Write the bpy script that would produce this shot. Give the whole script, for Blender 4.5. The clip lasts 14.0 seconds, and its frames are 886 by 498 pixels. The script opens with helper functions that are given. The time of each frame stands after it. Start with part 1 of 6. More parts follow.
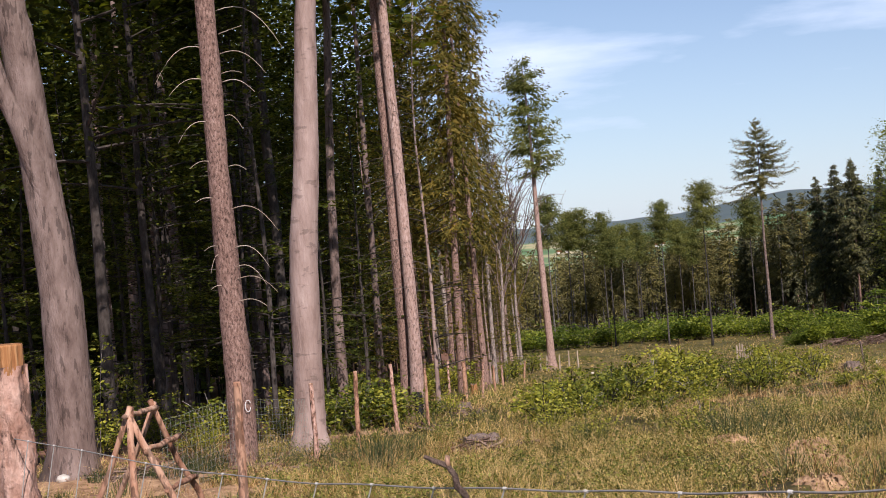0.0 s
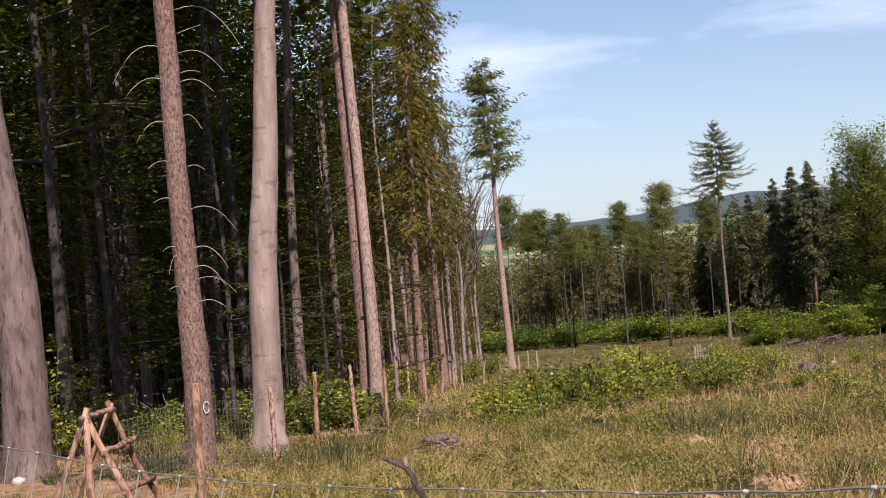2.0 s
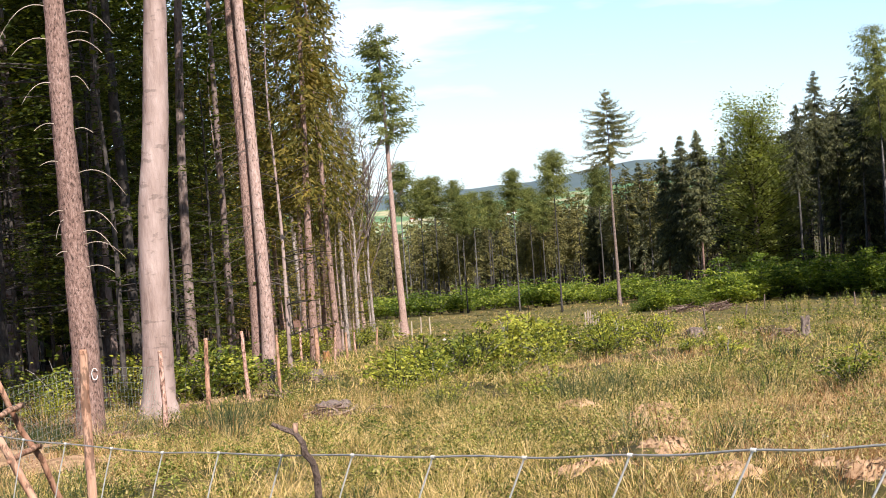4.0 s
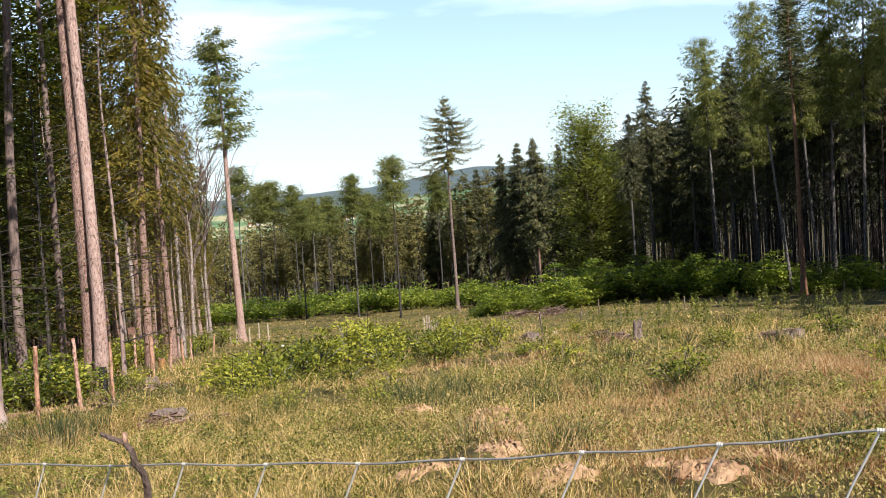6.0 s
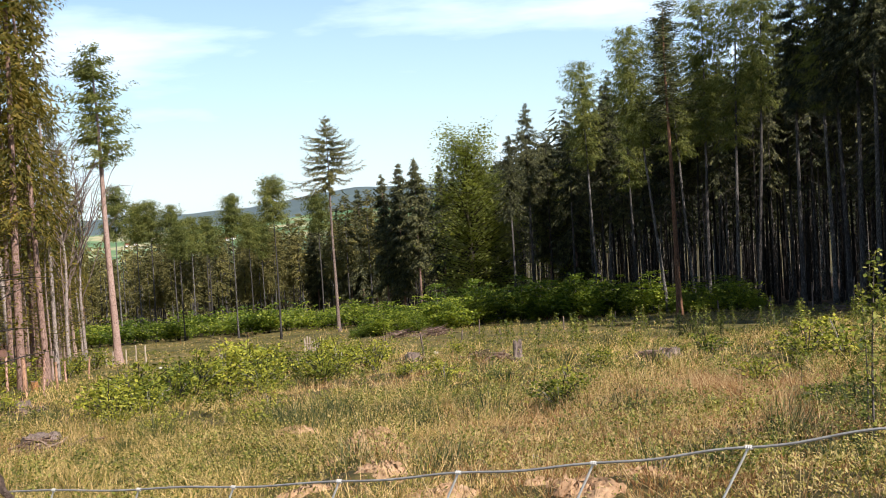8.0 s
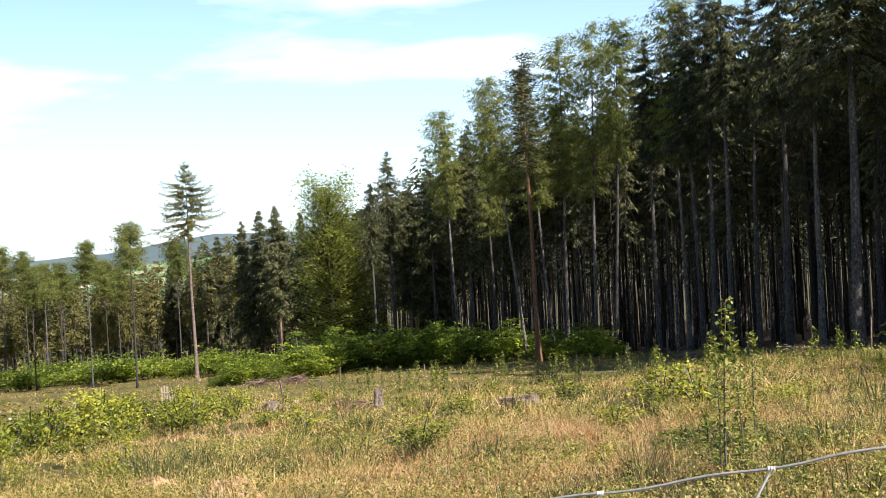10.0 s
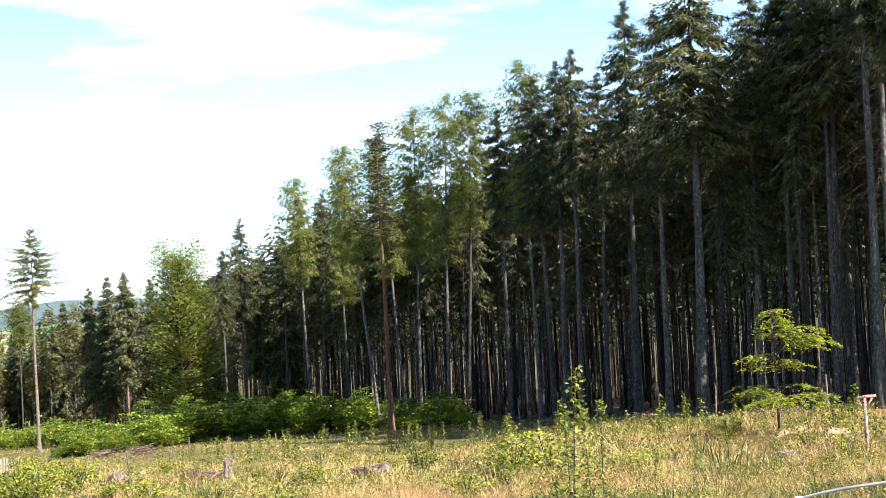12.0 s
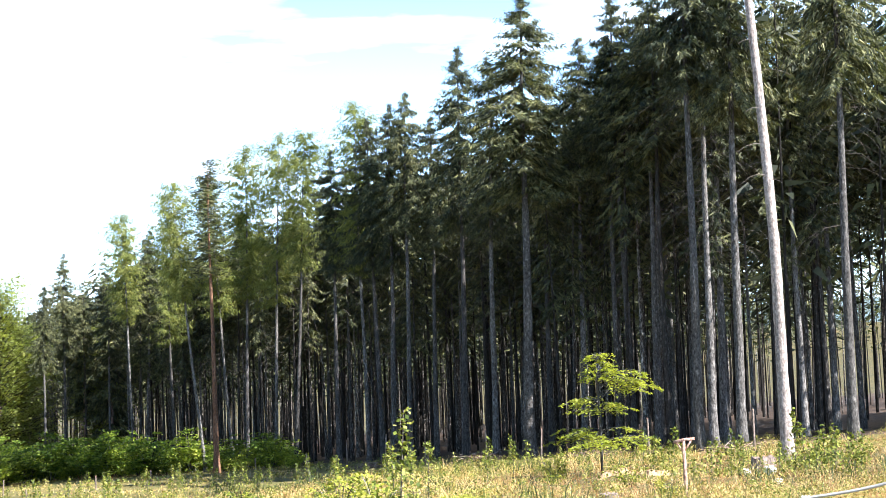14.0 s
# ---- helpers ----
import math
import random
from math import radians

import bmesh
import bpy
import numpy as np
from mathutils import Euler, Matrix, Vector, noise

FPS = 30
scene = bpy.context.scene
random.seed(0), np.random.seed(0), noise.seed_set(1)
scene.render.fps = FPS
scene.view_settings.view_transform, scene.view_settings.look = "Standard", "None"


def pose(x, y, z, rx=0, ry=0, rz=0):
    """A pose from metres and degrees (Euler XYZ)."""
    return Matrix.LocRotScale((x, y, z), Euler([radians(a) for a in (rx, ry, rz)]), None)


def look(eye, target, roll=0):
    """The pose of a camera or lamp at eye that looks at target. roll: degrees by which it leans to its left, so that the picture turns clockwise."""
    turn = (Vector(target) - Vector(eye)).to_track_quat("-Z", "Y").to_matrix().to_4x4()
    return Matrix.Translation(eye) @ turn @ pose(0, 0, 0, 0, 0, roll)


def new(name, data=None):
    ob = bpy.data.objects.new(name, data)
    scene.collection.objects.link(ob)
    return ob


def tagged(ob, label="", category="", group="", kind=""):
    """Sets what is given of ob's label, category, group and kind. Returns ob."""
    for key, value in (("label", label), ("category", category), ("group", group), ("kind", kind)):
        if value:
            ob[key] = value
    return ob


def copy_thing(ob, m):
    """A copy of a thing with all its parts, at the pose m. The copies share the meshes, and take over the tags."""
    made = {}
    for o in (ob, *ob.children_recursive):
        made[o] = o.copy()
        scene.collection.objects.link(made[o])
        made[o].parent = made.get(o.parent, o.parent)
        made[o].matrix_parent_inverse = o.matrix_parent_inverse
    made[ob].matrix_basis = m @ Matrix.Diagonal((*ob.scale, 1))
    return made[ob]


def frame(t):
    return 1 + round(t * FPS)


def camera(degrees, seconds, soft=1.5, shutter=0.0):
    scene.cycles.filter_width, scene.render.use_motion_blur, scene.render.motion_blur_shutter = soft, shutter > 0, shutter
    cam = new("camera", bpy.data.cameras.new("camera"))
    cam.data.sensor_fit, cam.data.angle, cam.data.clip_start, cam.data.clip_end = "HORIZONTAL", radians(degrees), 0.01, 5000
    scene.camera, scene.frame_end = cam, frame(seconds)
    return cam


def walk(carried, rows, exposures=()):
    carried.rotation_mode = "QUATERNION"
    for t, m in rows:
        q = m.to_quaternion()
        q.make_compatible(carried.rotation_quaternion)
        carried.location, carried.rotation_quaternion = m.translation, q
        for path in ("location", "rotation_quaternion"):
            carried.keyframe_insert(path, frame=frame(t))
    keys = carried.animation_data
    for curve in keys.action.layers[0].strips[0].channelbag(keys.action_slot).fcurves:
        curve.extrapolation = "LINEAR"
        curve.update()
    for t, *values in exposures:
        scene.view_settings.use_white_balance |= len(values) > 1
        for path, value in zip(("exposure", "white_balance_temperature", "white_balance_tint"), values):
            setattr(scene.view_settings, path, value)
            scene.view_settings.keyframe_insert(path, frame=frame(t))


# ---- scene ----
# ---------------------------------------------------------------- camera: a slow pan by hand, standing behind a fence
cam = camera(36.4, 14.0, soft=0.9)
ROWS = [  # seconds, heading clockwise from +y, pitch, roll
    (0.0, 0.00, -0.74, -4.51), (0.5, 0.63, -0.76, -4.47), (1.0, 0.79, -0.76, -4.46), (1.5, 1.17, -0.80, -4.39),
    (2.0, 1.71, -0.84, -4.41), (2.2, 1.92, -0.86, -4.38), (4.3, 7.23, -2.77, -3.87), (4.5, 8.03, -2.80, -3.78),
    (5.0, 10.03, -2.82, -3.75), (5.5, 11.55, -2.81, -3.68), (6.0, 12.96, -2.82, -3.61), (6.5, 14.49, -2.83, -3.50),
    (7.0, 16.26, -2.85, -3.36), (7.2, 16.59, -2.83, -3.35), (9.3, 21.50, -0.98, -3.25), (9.5, 22.13, -0.91, -3.19),
    (10.0, 24.05, -0.56, -3.03), (10.5, 25.78, -0.02, -2.97), (11.0, 27.47, 0.53, -2.86), (11.5, 28.92, 1.18, -2.78),
    (12.0, 30.40, 2.02, -2.72), (12.5, 32.09, 2.76, -2.64), (13.0, 33.61, 3.03, -2.44), (13.5, 35.37, 3.34, -2.24),
    (14.0, 37.63, 3.48, -1.99),
]
ARM = 0.05  # the camera swings this far in front of the turning body
EXPOSURES = [(0.0, -0.07, 6550, 22), (2.2, -0.07, 6550, 21), (4.3, 0.66, 6450, 13), (7.2, 0.34, 6600, 13), (9.3, 0.62, 6600, 12), (11.0, 1.12, 6550, 10), (12.5, 1.55, 6200, 8), (14.0, 1.92, 6000, 9)]


def polar(az, d, z=0.0):
    return Vector((d * math.sin(radians(az)), d * math.cos(radians(az)), z))


walk(cam, [(t, Matrix.Translation(polar(az, ARM) - polar(0, ARM)) @ pose(0, 0, 0, 90 + pitch, 0, -az) @ pose(0, 0, 0, 0, 0, roll))
           for t, az, pitch, roll in ROWS], EXPOSURES)

# ---------------------------------------------------------------- daylight
SUN_AZ, SUN_EL = 160.0, 41.5
world = bpy.data.worlds.new("sky")
scene.world = world
world.use_nodes = True
wn, wl = world.node_tree.nodes, world.node_tree.links
wn.clear()
sky = wn.new("ShaderNodeTexSky")
sky.sky_type, sky.sun_disc = "NISHITA", False
sky.sun_elevation, sky.sun_rotation = radians(SUN_EL), radians(SUN_AZ)
sky.air_density, sky.dust_density, sky.ozone_density = 1.0, 0.2, 3.0
tc = wn.new("ShaderNodeTexCoord")
mp = wn.new("ShaderNodeMapping")
mp.inputs["Scale"].default_value = (1.5, 2.0, 8.0)
mp.inputs["Rotation"].default_value = (radians(4), radians(-6), 0.4)
cn = wn.new("ShaderNodeTexNoise")
cn.inputs["Scale"].default_value, cn.inputs["Detail"].default_value, cn.inputs["Roughness"].default_value = 2.3, 7.0, 0.52
cr = wn.new("ShaderNodeValToRGB")
cr.color_ramp.elements[0].position, cr.color_ramp.elements[1].position = 0.44, 0.68
cm = wn.new("ShaderNodeMix")
cm.data_type = "RGBA"
cm.inputs["B"].default_value = (11.0, 13.6, 16.6, 1)
bg = wn.new("ShaderNodeBackground")
bg.inputs["Strength"].default_value = 0.075
wo = wn.new("ShaderNodeOutputWorld")
wl.new(tc.outputs["Generated"], mp.inputs["Vector"])
wl.new(mp.outputs["Vector"], cn.inputs["Vector"])
wl.new(cn.outputs["Fac"], cr.inputs["Fac"])
sep = wn.new("ShaderNodeSeparateXYZ")
wl.new(tc.outputs["Generated"], sep.inputs["Vector"])
hz = wn.new("ShaderNodeMapRange")  # thin haze towards the horizon
hz.inputs["From Min"].default_value, hz.inputs["From Max"].default_value = 0.0, 0.30
hz.inputs["To Min"].default_value, hz.inputs["To Max"].default_value = 0.45, 0.0
wl.new(sep.outputs["Z"], hz.inputs["Value"])
thin = wn.new("ShaderNodeMapRange")  # the streaks thin out overhead
thin.inputs["From Min"].default_value, thin.inputs["From Max"].default_value = 0.28, 0.7
thin.inputs["To Min"].default_value, thin.inputs["To Max"].default_value = 1.0, 0.15
wl.new(sep.outputs["Z"], thin.inputs["Value"])
wisp = wn.new("ShaderNodeMath")
wisp.operation = "MULTIPLY"
wl.new(cr.outputs["Color"], wisp.inputs[0])
wl.new(thin.outputs["Result"], wisp.inputs[1])
mx_ = wn.new("ShaderNodeMath")
mx_.operation = "MAXIMUM"
wl.new(wisp.outputs[0], mx_.inputs[0])
wl.new(hz.outputs["Result"], mx_.inputs[1])
wl.new(mx_.outputs[0], cm.inputs["Factor"])
air = wn.new("ShaderNodeMix")  # clear spring air: a deeper blue between the streaks
air.data_type, air.blend_type = "RGBA", "MULTIPLY"
air.inputs["Factor"].default_value = 1.0
air.inputs["B"].default_value = (1.0, 1.22, 1.36, 1)
wl.new(sky.outputs["Color"], air.inputs["A"])
wl.new(air.outputs["Result"], cm.inputs["A"])
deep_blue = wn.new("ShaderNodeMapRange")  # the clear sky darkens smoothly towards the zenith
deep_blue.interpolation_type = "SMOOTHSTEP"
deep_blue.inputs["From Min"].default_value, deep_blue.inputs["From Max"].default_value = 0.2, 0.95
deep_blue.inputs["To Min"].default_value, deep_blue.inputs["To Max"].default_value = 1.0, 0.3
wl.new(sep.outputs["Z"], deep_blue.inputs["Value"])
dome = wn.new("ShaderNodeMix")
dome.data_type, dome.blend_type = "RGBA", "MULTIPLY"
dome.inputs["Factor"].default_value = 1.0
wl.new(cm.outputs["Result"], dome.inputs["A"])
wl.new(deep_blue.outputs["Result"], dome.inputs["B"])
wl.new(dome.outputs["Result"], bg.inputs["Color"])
wl.new(bg.outputs["Background"], wo.inputs["Surface"])
sun = new("sun", bpy.data.lights.new("sun", "SUN"))
sun.data.energy, sun.data.angle, sun.data.color = 5.4, radians(0.53), (1.0, 0.93, 0.84)
sun.matrix_world = look(polar(SUN_AZ, 60, 60 * math.tan(radians(SUN_EL))), (0, 0, 0))


# ---------------------------------------------------------------- materials
def mat(name, ramp, scale=4.0, detail=6.0, rough=0.85, bump=0.3, bump_scale=None, stretch=(1, 1, 1), island=0.0, obj_random=0.0,
        big=0.0, big_scale=0.3, through_light=0.0, through_col=None, spec=0.25, kind="noise", coords="Object", scar=None):
    """A procedural surface: a colour ramp over noise, a broad stain, variation per piece and fine relief."""
    m = bpy.data.materials.new(name)
    m.use_nodes = True
    n, l = m.node_tree.nodes, m.node_tree.links
    bsdf, out = n["Principled BSDF"], n["Material Output"]
    bsdf.inputs["Roughness"].default_value = rough
    bsdf.inputs["Specular IOR Level"].default_value = spec
    co = n.new("ShaderNodeTexCoord")
    ma = n.new("ShaderNodeMapping")
    ma.inputs["Scale"].default_value = stretch
    l.new(co.outputs[coords], ma.inputs["Vector"])
    if kind == "cells":
        t1 = n.new("ShaderNodeTexVoronoi")
        t1.inputs["Scale"].default_value = scale
        fac = t1.outputs["Distance"]
    else:
        t1 = n.new("ShaderNodeTexNoise")
        t1.inputs["Scale"].default_value, t1.inputs["Detail"].default_value, t1.inputs["Roughness"].default_value = scale, detail, 0.62
        fac = t1.outputs["Fac"]
    l.new(ma.outputs["Vector"], t1.inputs["Vector"])

    def add(a, b, k):
        q = n.new("ShaderNodeMath")
        q.operation = "MULTIPLY_ADD"
        l.new(b, q.inputs[0])
        q.inputs[1].default_value = k
        l.new(a, q.inputs[2])
        s = n.new("ShaderNodeMath")
        s.operation = "SUBTRACT"
        l.new(q.outputs[0], s.inputs[0])
        s.inputs[1].default_value = k * 0.5
        return s.outputs[0]

    f = fac
    if big:
        t2 = n.new("ShaderNodeTexNoise")
        t2.inputs["Scale"].default_value, t2.inputs["Detail"].default_value = big_scale, 4.0
        l.new(co.outputs[coords], t2.inputs["Vector"])
        f = add(f, t2.outputs["Fac"], big)
    if island:
        g = n.new("ShaderNodeNewGeometry")
        f = add(f, g.outputs["Random Per Island"], island)
    if obj_random:
        o = n.new("ShaderNodeObjectInfo")
        f = add(f, o.outputs["Random"], obj_random)
    cr_ = n.new("ShaderNodeValToRGB")
    e = cr_.color_ramp.elements
    while len(e) < len(ramp):
        e.new(0.5)
    for k, (p, c) in enumerate(ramp):
        e[k].position, e[k].color = p, (*c, 1)
    l.new(f, cr_.inputs["Fac"])
    colour = cr_.outputs["Color"]
    if scar:  # dark marks with a shape of their own: stretch, threshold, width, strength
        (sx, sy, sz), lo, wide, depth = scar
        m2 = n.new("ShaderNodeMapping")
        m2.inputs["Scale"].default_value = (sx, sy, sz)
        l.new(co.outputs[coords], m2.inputs["Vector"])
        t4 = n.new("ShaderNodeTexNoise")
        t4.inputs["Scale"].default_value, t4.inputs["Detail"].default_value, t4.inputs["Roughness"].default_value = 1.0, 6.0, 0.6
        l.new(m2.outputs["Vector"], t4.inputs["Vector"])
        mr = n.new("ShaderNodeMapRange")
        mr.inputs["From Min"].default_value, mr.inputs["From Max"].default_value = lo, lo + wide
        mr.inputs["To Min"].default_value, mr.inputs["To Max"].default_value = depth, 1.0
        l.new(t4.outputs["Fac"], mr.inputs["Value"])
        mul = n.new("ShaderNodeMix")
        mul.data_type, mul.blend_type = "RGBA", "MULTIPLY"
        mul.inputs["Factor"].default_value = 1.0
        l.new(colour, mul.inputs["A"])
        l.new(mr.outputs["Result"], mul.inputs["B"])
        colour = mul.outputs["Result"]
    l.new(colour, bsdf.inputs["Base Color"])
    if bump:
        b = n.new("ShaderNodeBump")
        b.inputs["Strength"].default_value, b.inputs["Distance"].default_value = bump, 0.03
        if bump_scale:
            t3 = n.new("ShaderNodeTexNoise")
            t3.inputs["Scale"].default_value, t3.inputs["Detail"].default_value = bump_scale, 5.0
            l.new(ma.outputs["Vector"], t3.inputs["Vector"])
            l.new(t3.outputs["Fac"], b.inputs["Height"])
        else:
            l.new(fac, b.inputs["Height"])
        l.new(b.outputs["Normal"], bsdf.inputs["Normal"])
    if through_light:
        tr = n.new("ShaderNodeBsdfTranslucent")
        tint = n.new("ShaderNodeMix")
        tint.data_type, tint.blend_type = "RGBA", "MULTIPLY"
        tint.inputs["Factor"].default_value = 1.0
        l.new(cr_.outputs["Color"], tint.inputs["A"])
        tint.inputs["B"].default_value = (*(through_col or (1.6, 1.7, 0.7)), 1)
        l.new(tint.outputs["Result"], tr.inputs["Color"])
        mx = n.new("ShaderNodeMixShader")
        mx.inputs["Fac"].default_value = through_light
        l.new(bsdf.outputs["BSDF"], mx.inputs[1])
        l.new(tr.outputs["BSDF"], mx.inputs[2])
        l.new(mx.outputs["Shader"], out.inputs["Surface"])
    return m


M_SPRUCE_BARK = mat("spruce_bark", [(0.25, (0.0849, 0.0487, 0.0387)), (0.45, (0.247, 0.153, 0.124)), (0.6, (0.365, 0.244, 0.203)), (0.8, (0.522, 0.376, 0.333))], 11, 8, 0.95, 1.0,
                    stretch=(2.4, 2.4, 1.0), big=0.25, big_scale=0.35, obj_random=0.15, scar=((26, 26, 16), 0.36, 0.12, 0.35))
M_PALE_BARK = mat("grey_conifer_bark", [(0.25, (0.028, 0.026, 0.024)), (0.5, (0.09, 0.083, 0.079)), (0.75, (0.31, 0.29, 0.275))], 7, 8, 0.95, 0.8,
                  stretch=(2.0, 2.0, 0.7), big=0.3, big_scale=0.3, obj_random=0.2, scar=((14, 14, 9), 0.36, 0.14, 0.4))
M_CLEAR_BARK = mat("pale_spruce_bark", [(0.25, (0.179, 0.14, 0.125)), (0.5, (0.394, 0.331, 0.297)), (0.75, (0.557, 0.481, 0.43))], 8, 8, 0.95, 0.8,
                   stretch=(2.0, 2.0, 0.8), big=0.3, big_scale=0.4, scar=((16, 16, 9), 0.46, 0.08, 0.6))
M_PINE_BARK = mat("red_pine_bark", [(0.3, (0.06, 0.035, 0.026)), (0.5, (0.2, 0.105, 0.065)), (0.75, (0.4, 0.22, 0.13))], 7, 8, 0.9, 0.8,
                  stretch=(2, 2, 0.8), big=0.3)
M_BEECH_BARK = mat("beech_bark", [(0.25, (0.18, 0.119, 0.099)), (0.42, (0.312, 0.226, 0.196)), (0.6, (0.42, 0.316, 0.281)), (0.8, (0.552, 0.441, 0.396))], 1.6, 9,
                   0.8, 0.6, bump_scale=11, stretch=(2.2, 2.2, 0.6), big=0.35, big_scale=0.6, scar=((2.4, 2.4, 6.0), 0.36, 0.07, 0.66))
M_OLD_BEECH = mat("old_beech_bark", [(0.25, (0.085, 0.058, 0.05)), (0.42, (0.17, 0.122, 0.105)), (0.6, (0.25, 0.188, 0.165)), (0.8, (0.33, 0.262, 0.235))], 2.2, 10,
                  0.85, 0.9, bump_scale=14, stretch=(2.6, 2.6, 0.8), big=0.4, big_scale=0.7, scar=((9.0, 9.0, 2.0), 0.4, 0.03, 0.55))
M_PINK_BARK = mat("pinkish_spruce_bark", [(0.25, (0.151, 0.0925, 0.0749)), (0.45, (0.337, 0.223, 0.184)), (0.62, (0.464, 0.326, 0.281)), (0.8, (0.602, 0.457, 0.407))], 9, 8, 0.95, 0.9,
                  stretch=(2.2, 2.2, 0.8), big=0.3, big_scale=0.4, obj_random=0.28, scar=((18, 18, 10), 0.36, 0.12, 0.4))
# interior shade put into the bark colour; pale ramp end imitates sun flecks
M_DIMMED_BARK = mat("shade_dimmed_bark", [(0.3, (0.013, 0.011, 0.01)), (0.54, (0.032, 0.028, 0.025)), (0.67, (0.09, 0.08, 0.072)), (0.84, (0.45, 0.41, 0.37))], 6, 6, 0.95, 0.5, stretch=(2, 2, 0.8), obj_random=0.2, island=0.55)
# near-black tone carries the wood's inner shade on trunks and limbs
M_SHADE_BARK = mat("shade_coloured_bark", [(0.25, (0.02, 0.016, 0.014)), (0.5, (0.05, 0.042, 0.037)), (0.8, (0.11, 0.095, 0.085))], 6, 6, 0.95, 0.5, stretch=(2, 2, 0.8), obj_random=0.2, island=0.2)
M_DEADWOOD = mat("dead_twig_wood", [(0.3, (0.062, 0.0496, 0.0434)), (0.7, (0.167, 0.143, 0.124))], 12, 4, 0.9, 0.3)
M_NEEDLES = mat("spruce_needles", [(0.15, (0.018, 0.024, 0.012)), (0.5, (0.054, 0.062, 0.028)), (0.85, (0.19, 0.185, 0.08))], 1.2, 3, 0.65, 0, island=0.6,
                obj_random=0.25, through_light=0.2, through_col=(1.5, 1.6, 0.7), spec=0.4)
M_LARCH = mat("larch_needles", [(0.15, (0.055, 0.072, 0.02)), (0.5, (0.145, 0.165, 0.046)), (0.85, (0.28, 0.285, 0.085))], 1.2, 3, 0.75, 0, island=0.5,
              obj_random=0.2, through_light=0.35, through_col=(1.5, 1.5, 0.7))
M_FAR_NEEDLES = mat("far_needles", [(0.2, (0.055, 0.056, 0.021)), (0.5, (0.14, 0.132, 0.047)), (0.8, (0.28, 0.245, 0.09))], 0.4, 3, 0.75, 0, island=0.5,
                    obj_random=0.3, through_light=0.25, through_col=(1.4, 1.4, 0.7))
M_EDGE_NEEDLES = mat("yellowing_foliage", [(0.2, (0.04, 0.043, 0.009)), (0.5, (0.125, 0.115, 0.022)), (0.8, (0.27, 0.205, 0.045))], 0.8, 3, 0.75, 0, island=0.5,
                     obj_random=0.2, through_light=0.38, through_col=(1.5, 1.4, 0.6))
M_BEECH_LEAF = mat("beech_leaf", [(0.2, (0.05, 0.075, 0.01)), (0.5, (0.19, 0.215, 0.026)), (0.8, (0.43, 0.415, 0.062))], 0.9, 3, 0.55, 0, island=0.55,
                   obj_random=0.4, through_light=0.22, through_col=(1.5, 1.5, 0.5))
# darker than the beech leaf: the wood's inner shade is in its colour
M_DIMMED_LEAF = mat("shade_dimmed_leaf", [(0.15, (0.02, 0.031, 0.006)), (0.5, (0.055, 0.074, 0.012)), (0.85, (0.2, 0.22, 0.034))], 0.9, 3, 0.6, 0, island=0.45,
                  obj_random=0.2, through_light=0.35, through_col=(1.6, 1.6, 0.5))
M_THICKET = mat("thicket_leaf", [(0.15, (0.06, 0.1, 0.017)), (0.5, (0.15, 0.205, 0.03)), (0.85, (0.37, 0.41, 0.068))], 0.7, 3, 0.55, 0, island=0.6,
                obj_random=0.5, through_light=0.4, through_col=(1.5, 1.6, 0.5))
M_EDGE_BEECH = mat("olive_beech_leaf", [(0.15, (0.13, 0.16, 0.05)), (0.5, (0.235, 0.265, 0.08)), (0.85, (0.37, 0.385, 0.14))], 0.7, 3, 0.55, 0, island=0.3,
                   obj_random=0.15, through_light=0.5, through_col=(1.5, 1.5, 0.5))
M_YELLOW_LEAF = mat("yellow_green_leaf", [(0.15, (0.15, 0.19, 0.025)), (0.5, (0.28, 0.32, 0.05)), (0.85, (0.42, 0.44, 0.10))], 2, 3, 0.5, 0, island=0.4,
                    through_light=0.5, through_col=(1.5, 1.4, 0.5))
M_WEED = mat("weed_leaf", [(0.22, (0.075, 0.088, 0.014)), (0.42, (0.19, 0.185, 0.034)), (0.6, (0.32, 0.26, 0.07)), (0.85, (0.5, 0.39, 0.17))], 1.1, 4, 0.6, 0, island=0.85, big=0.8, big_scale=0.22,
             through_light=0.2, through_col=(1.5, 1.5, 0.6))
M_HERB = mat("herb_leaf", [(0.2, (0.055, 0.078, 0.012)), (0.45, (0.14, 0.165, 0.026)), (0.65, (0.26, 0.26, 0.055)), (0.85, (0.42, 0.38, 0.13))], 1.4, 3, 0.55, 0, island=0.6, big=0.6, big_scale=0.5,
             through_light=0.2, through_col=(1.5, 1.5, 0.5))
M_GRASS = mat("grass_blade", [(0.26, (0.085, 0.088, 0.014)), (0.42, (0.245, 0.205, 0.042)), (0.56, (0.48, 0.35, 0.105)), (0.74, (0.8, 0.56, 0.27))], 1.8, 5, 0.55, 0,
              island=0.8, big=0.8, big_scale=0.16, through_light=0.08, through_col=(1.4, 1.35, 0.6))
M_RUSH = mat("rush_blade", [(0.15, (0.022, 0.038, 0.014)), (0.5, (0.062, 0.085, 0.034)), (0.85, (0.19, 0.185, 0.08))], 0.5, 3, 0.5, 0, island=0.5,
             through_light=0.3, through_col=(1.3, 1.4, 0.7))
M_STRAW = mat("dry_grass", [(0.26, (0.23, 0.095, 0.035)), (0.45, (0.42, 0.235, 0.1)), (0.72, (0.66, 0.49, 0.26))], 1.5, 4, 0.6, 0, island=0.85, big=0.5, big_scale=0.3,
              through_light=0.2, through_col=(1.3, 1.2, 0.8))
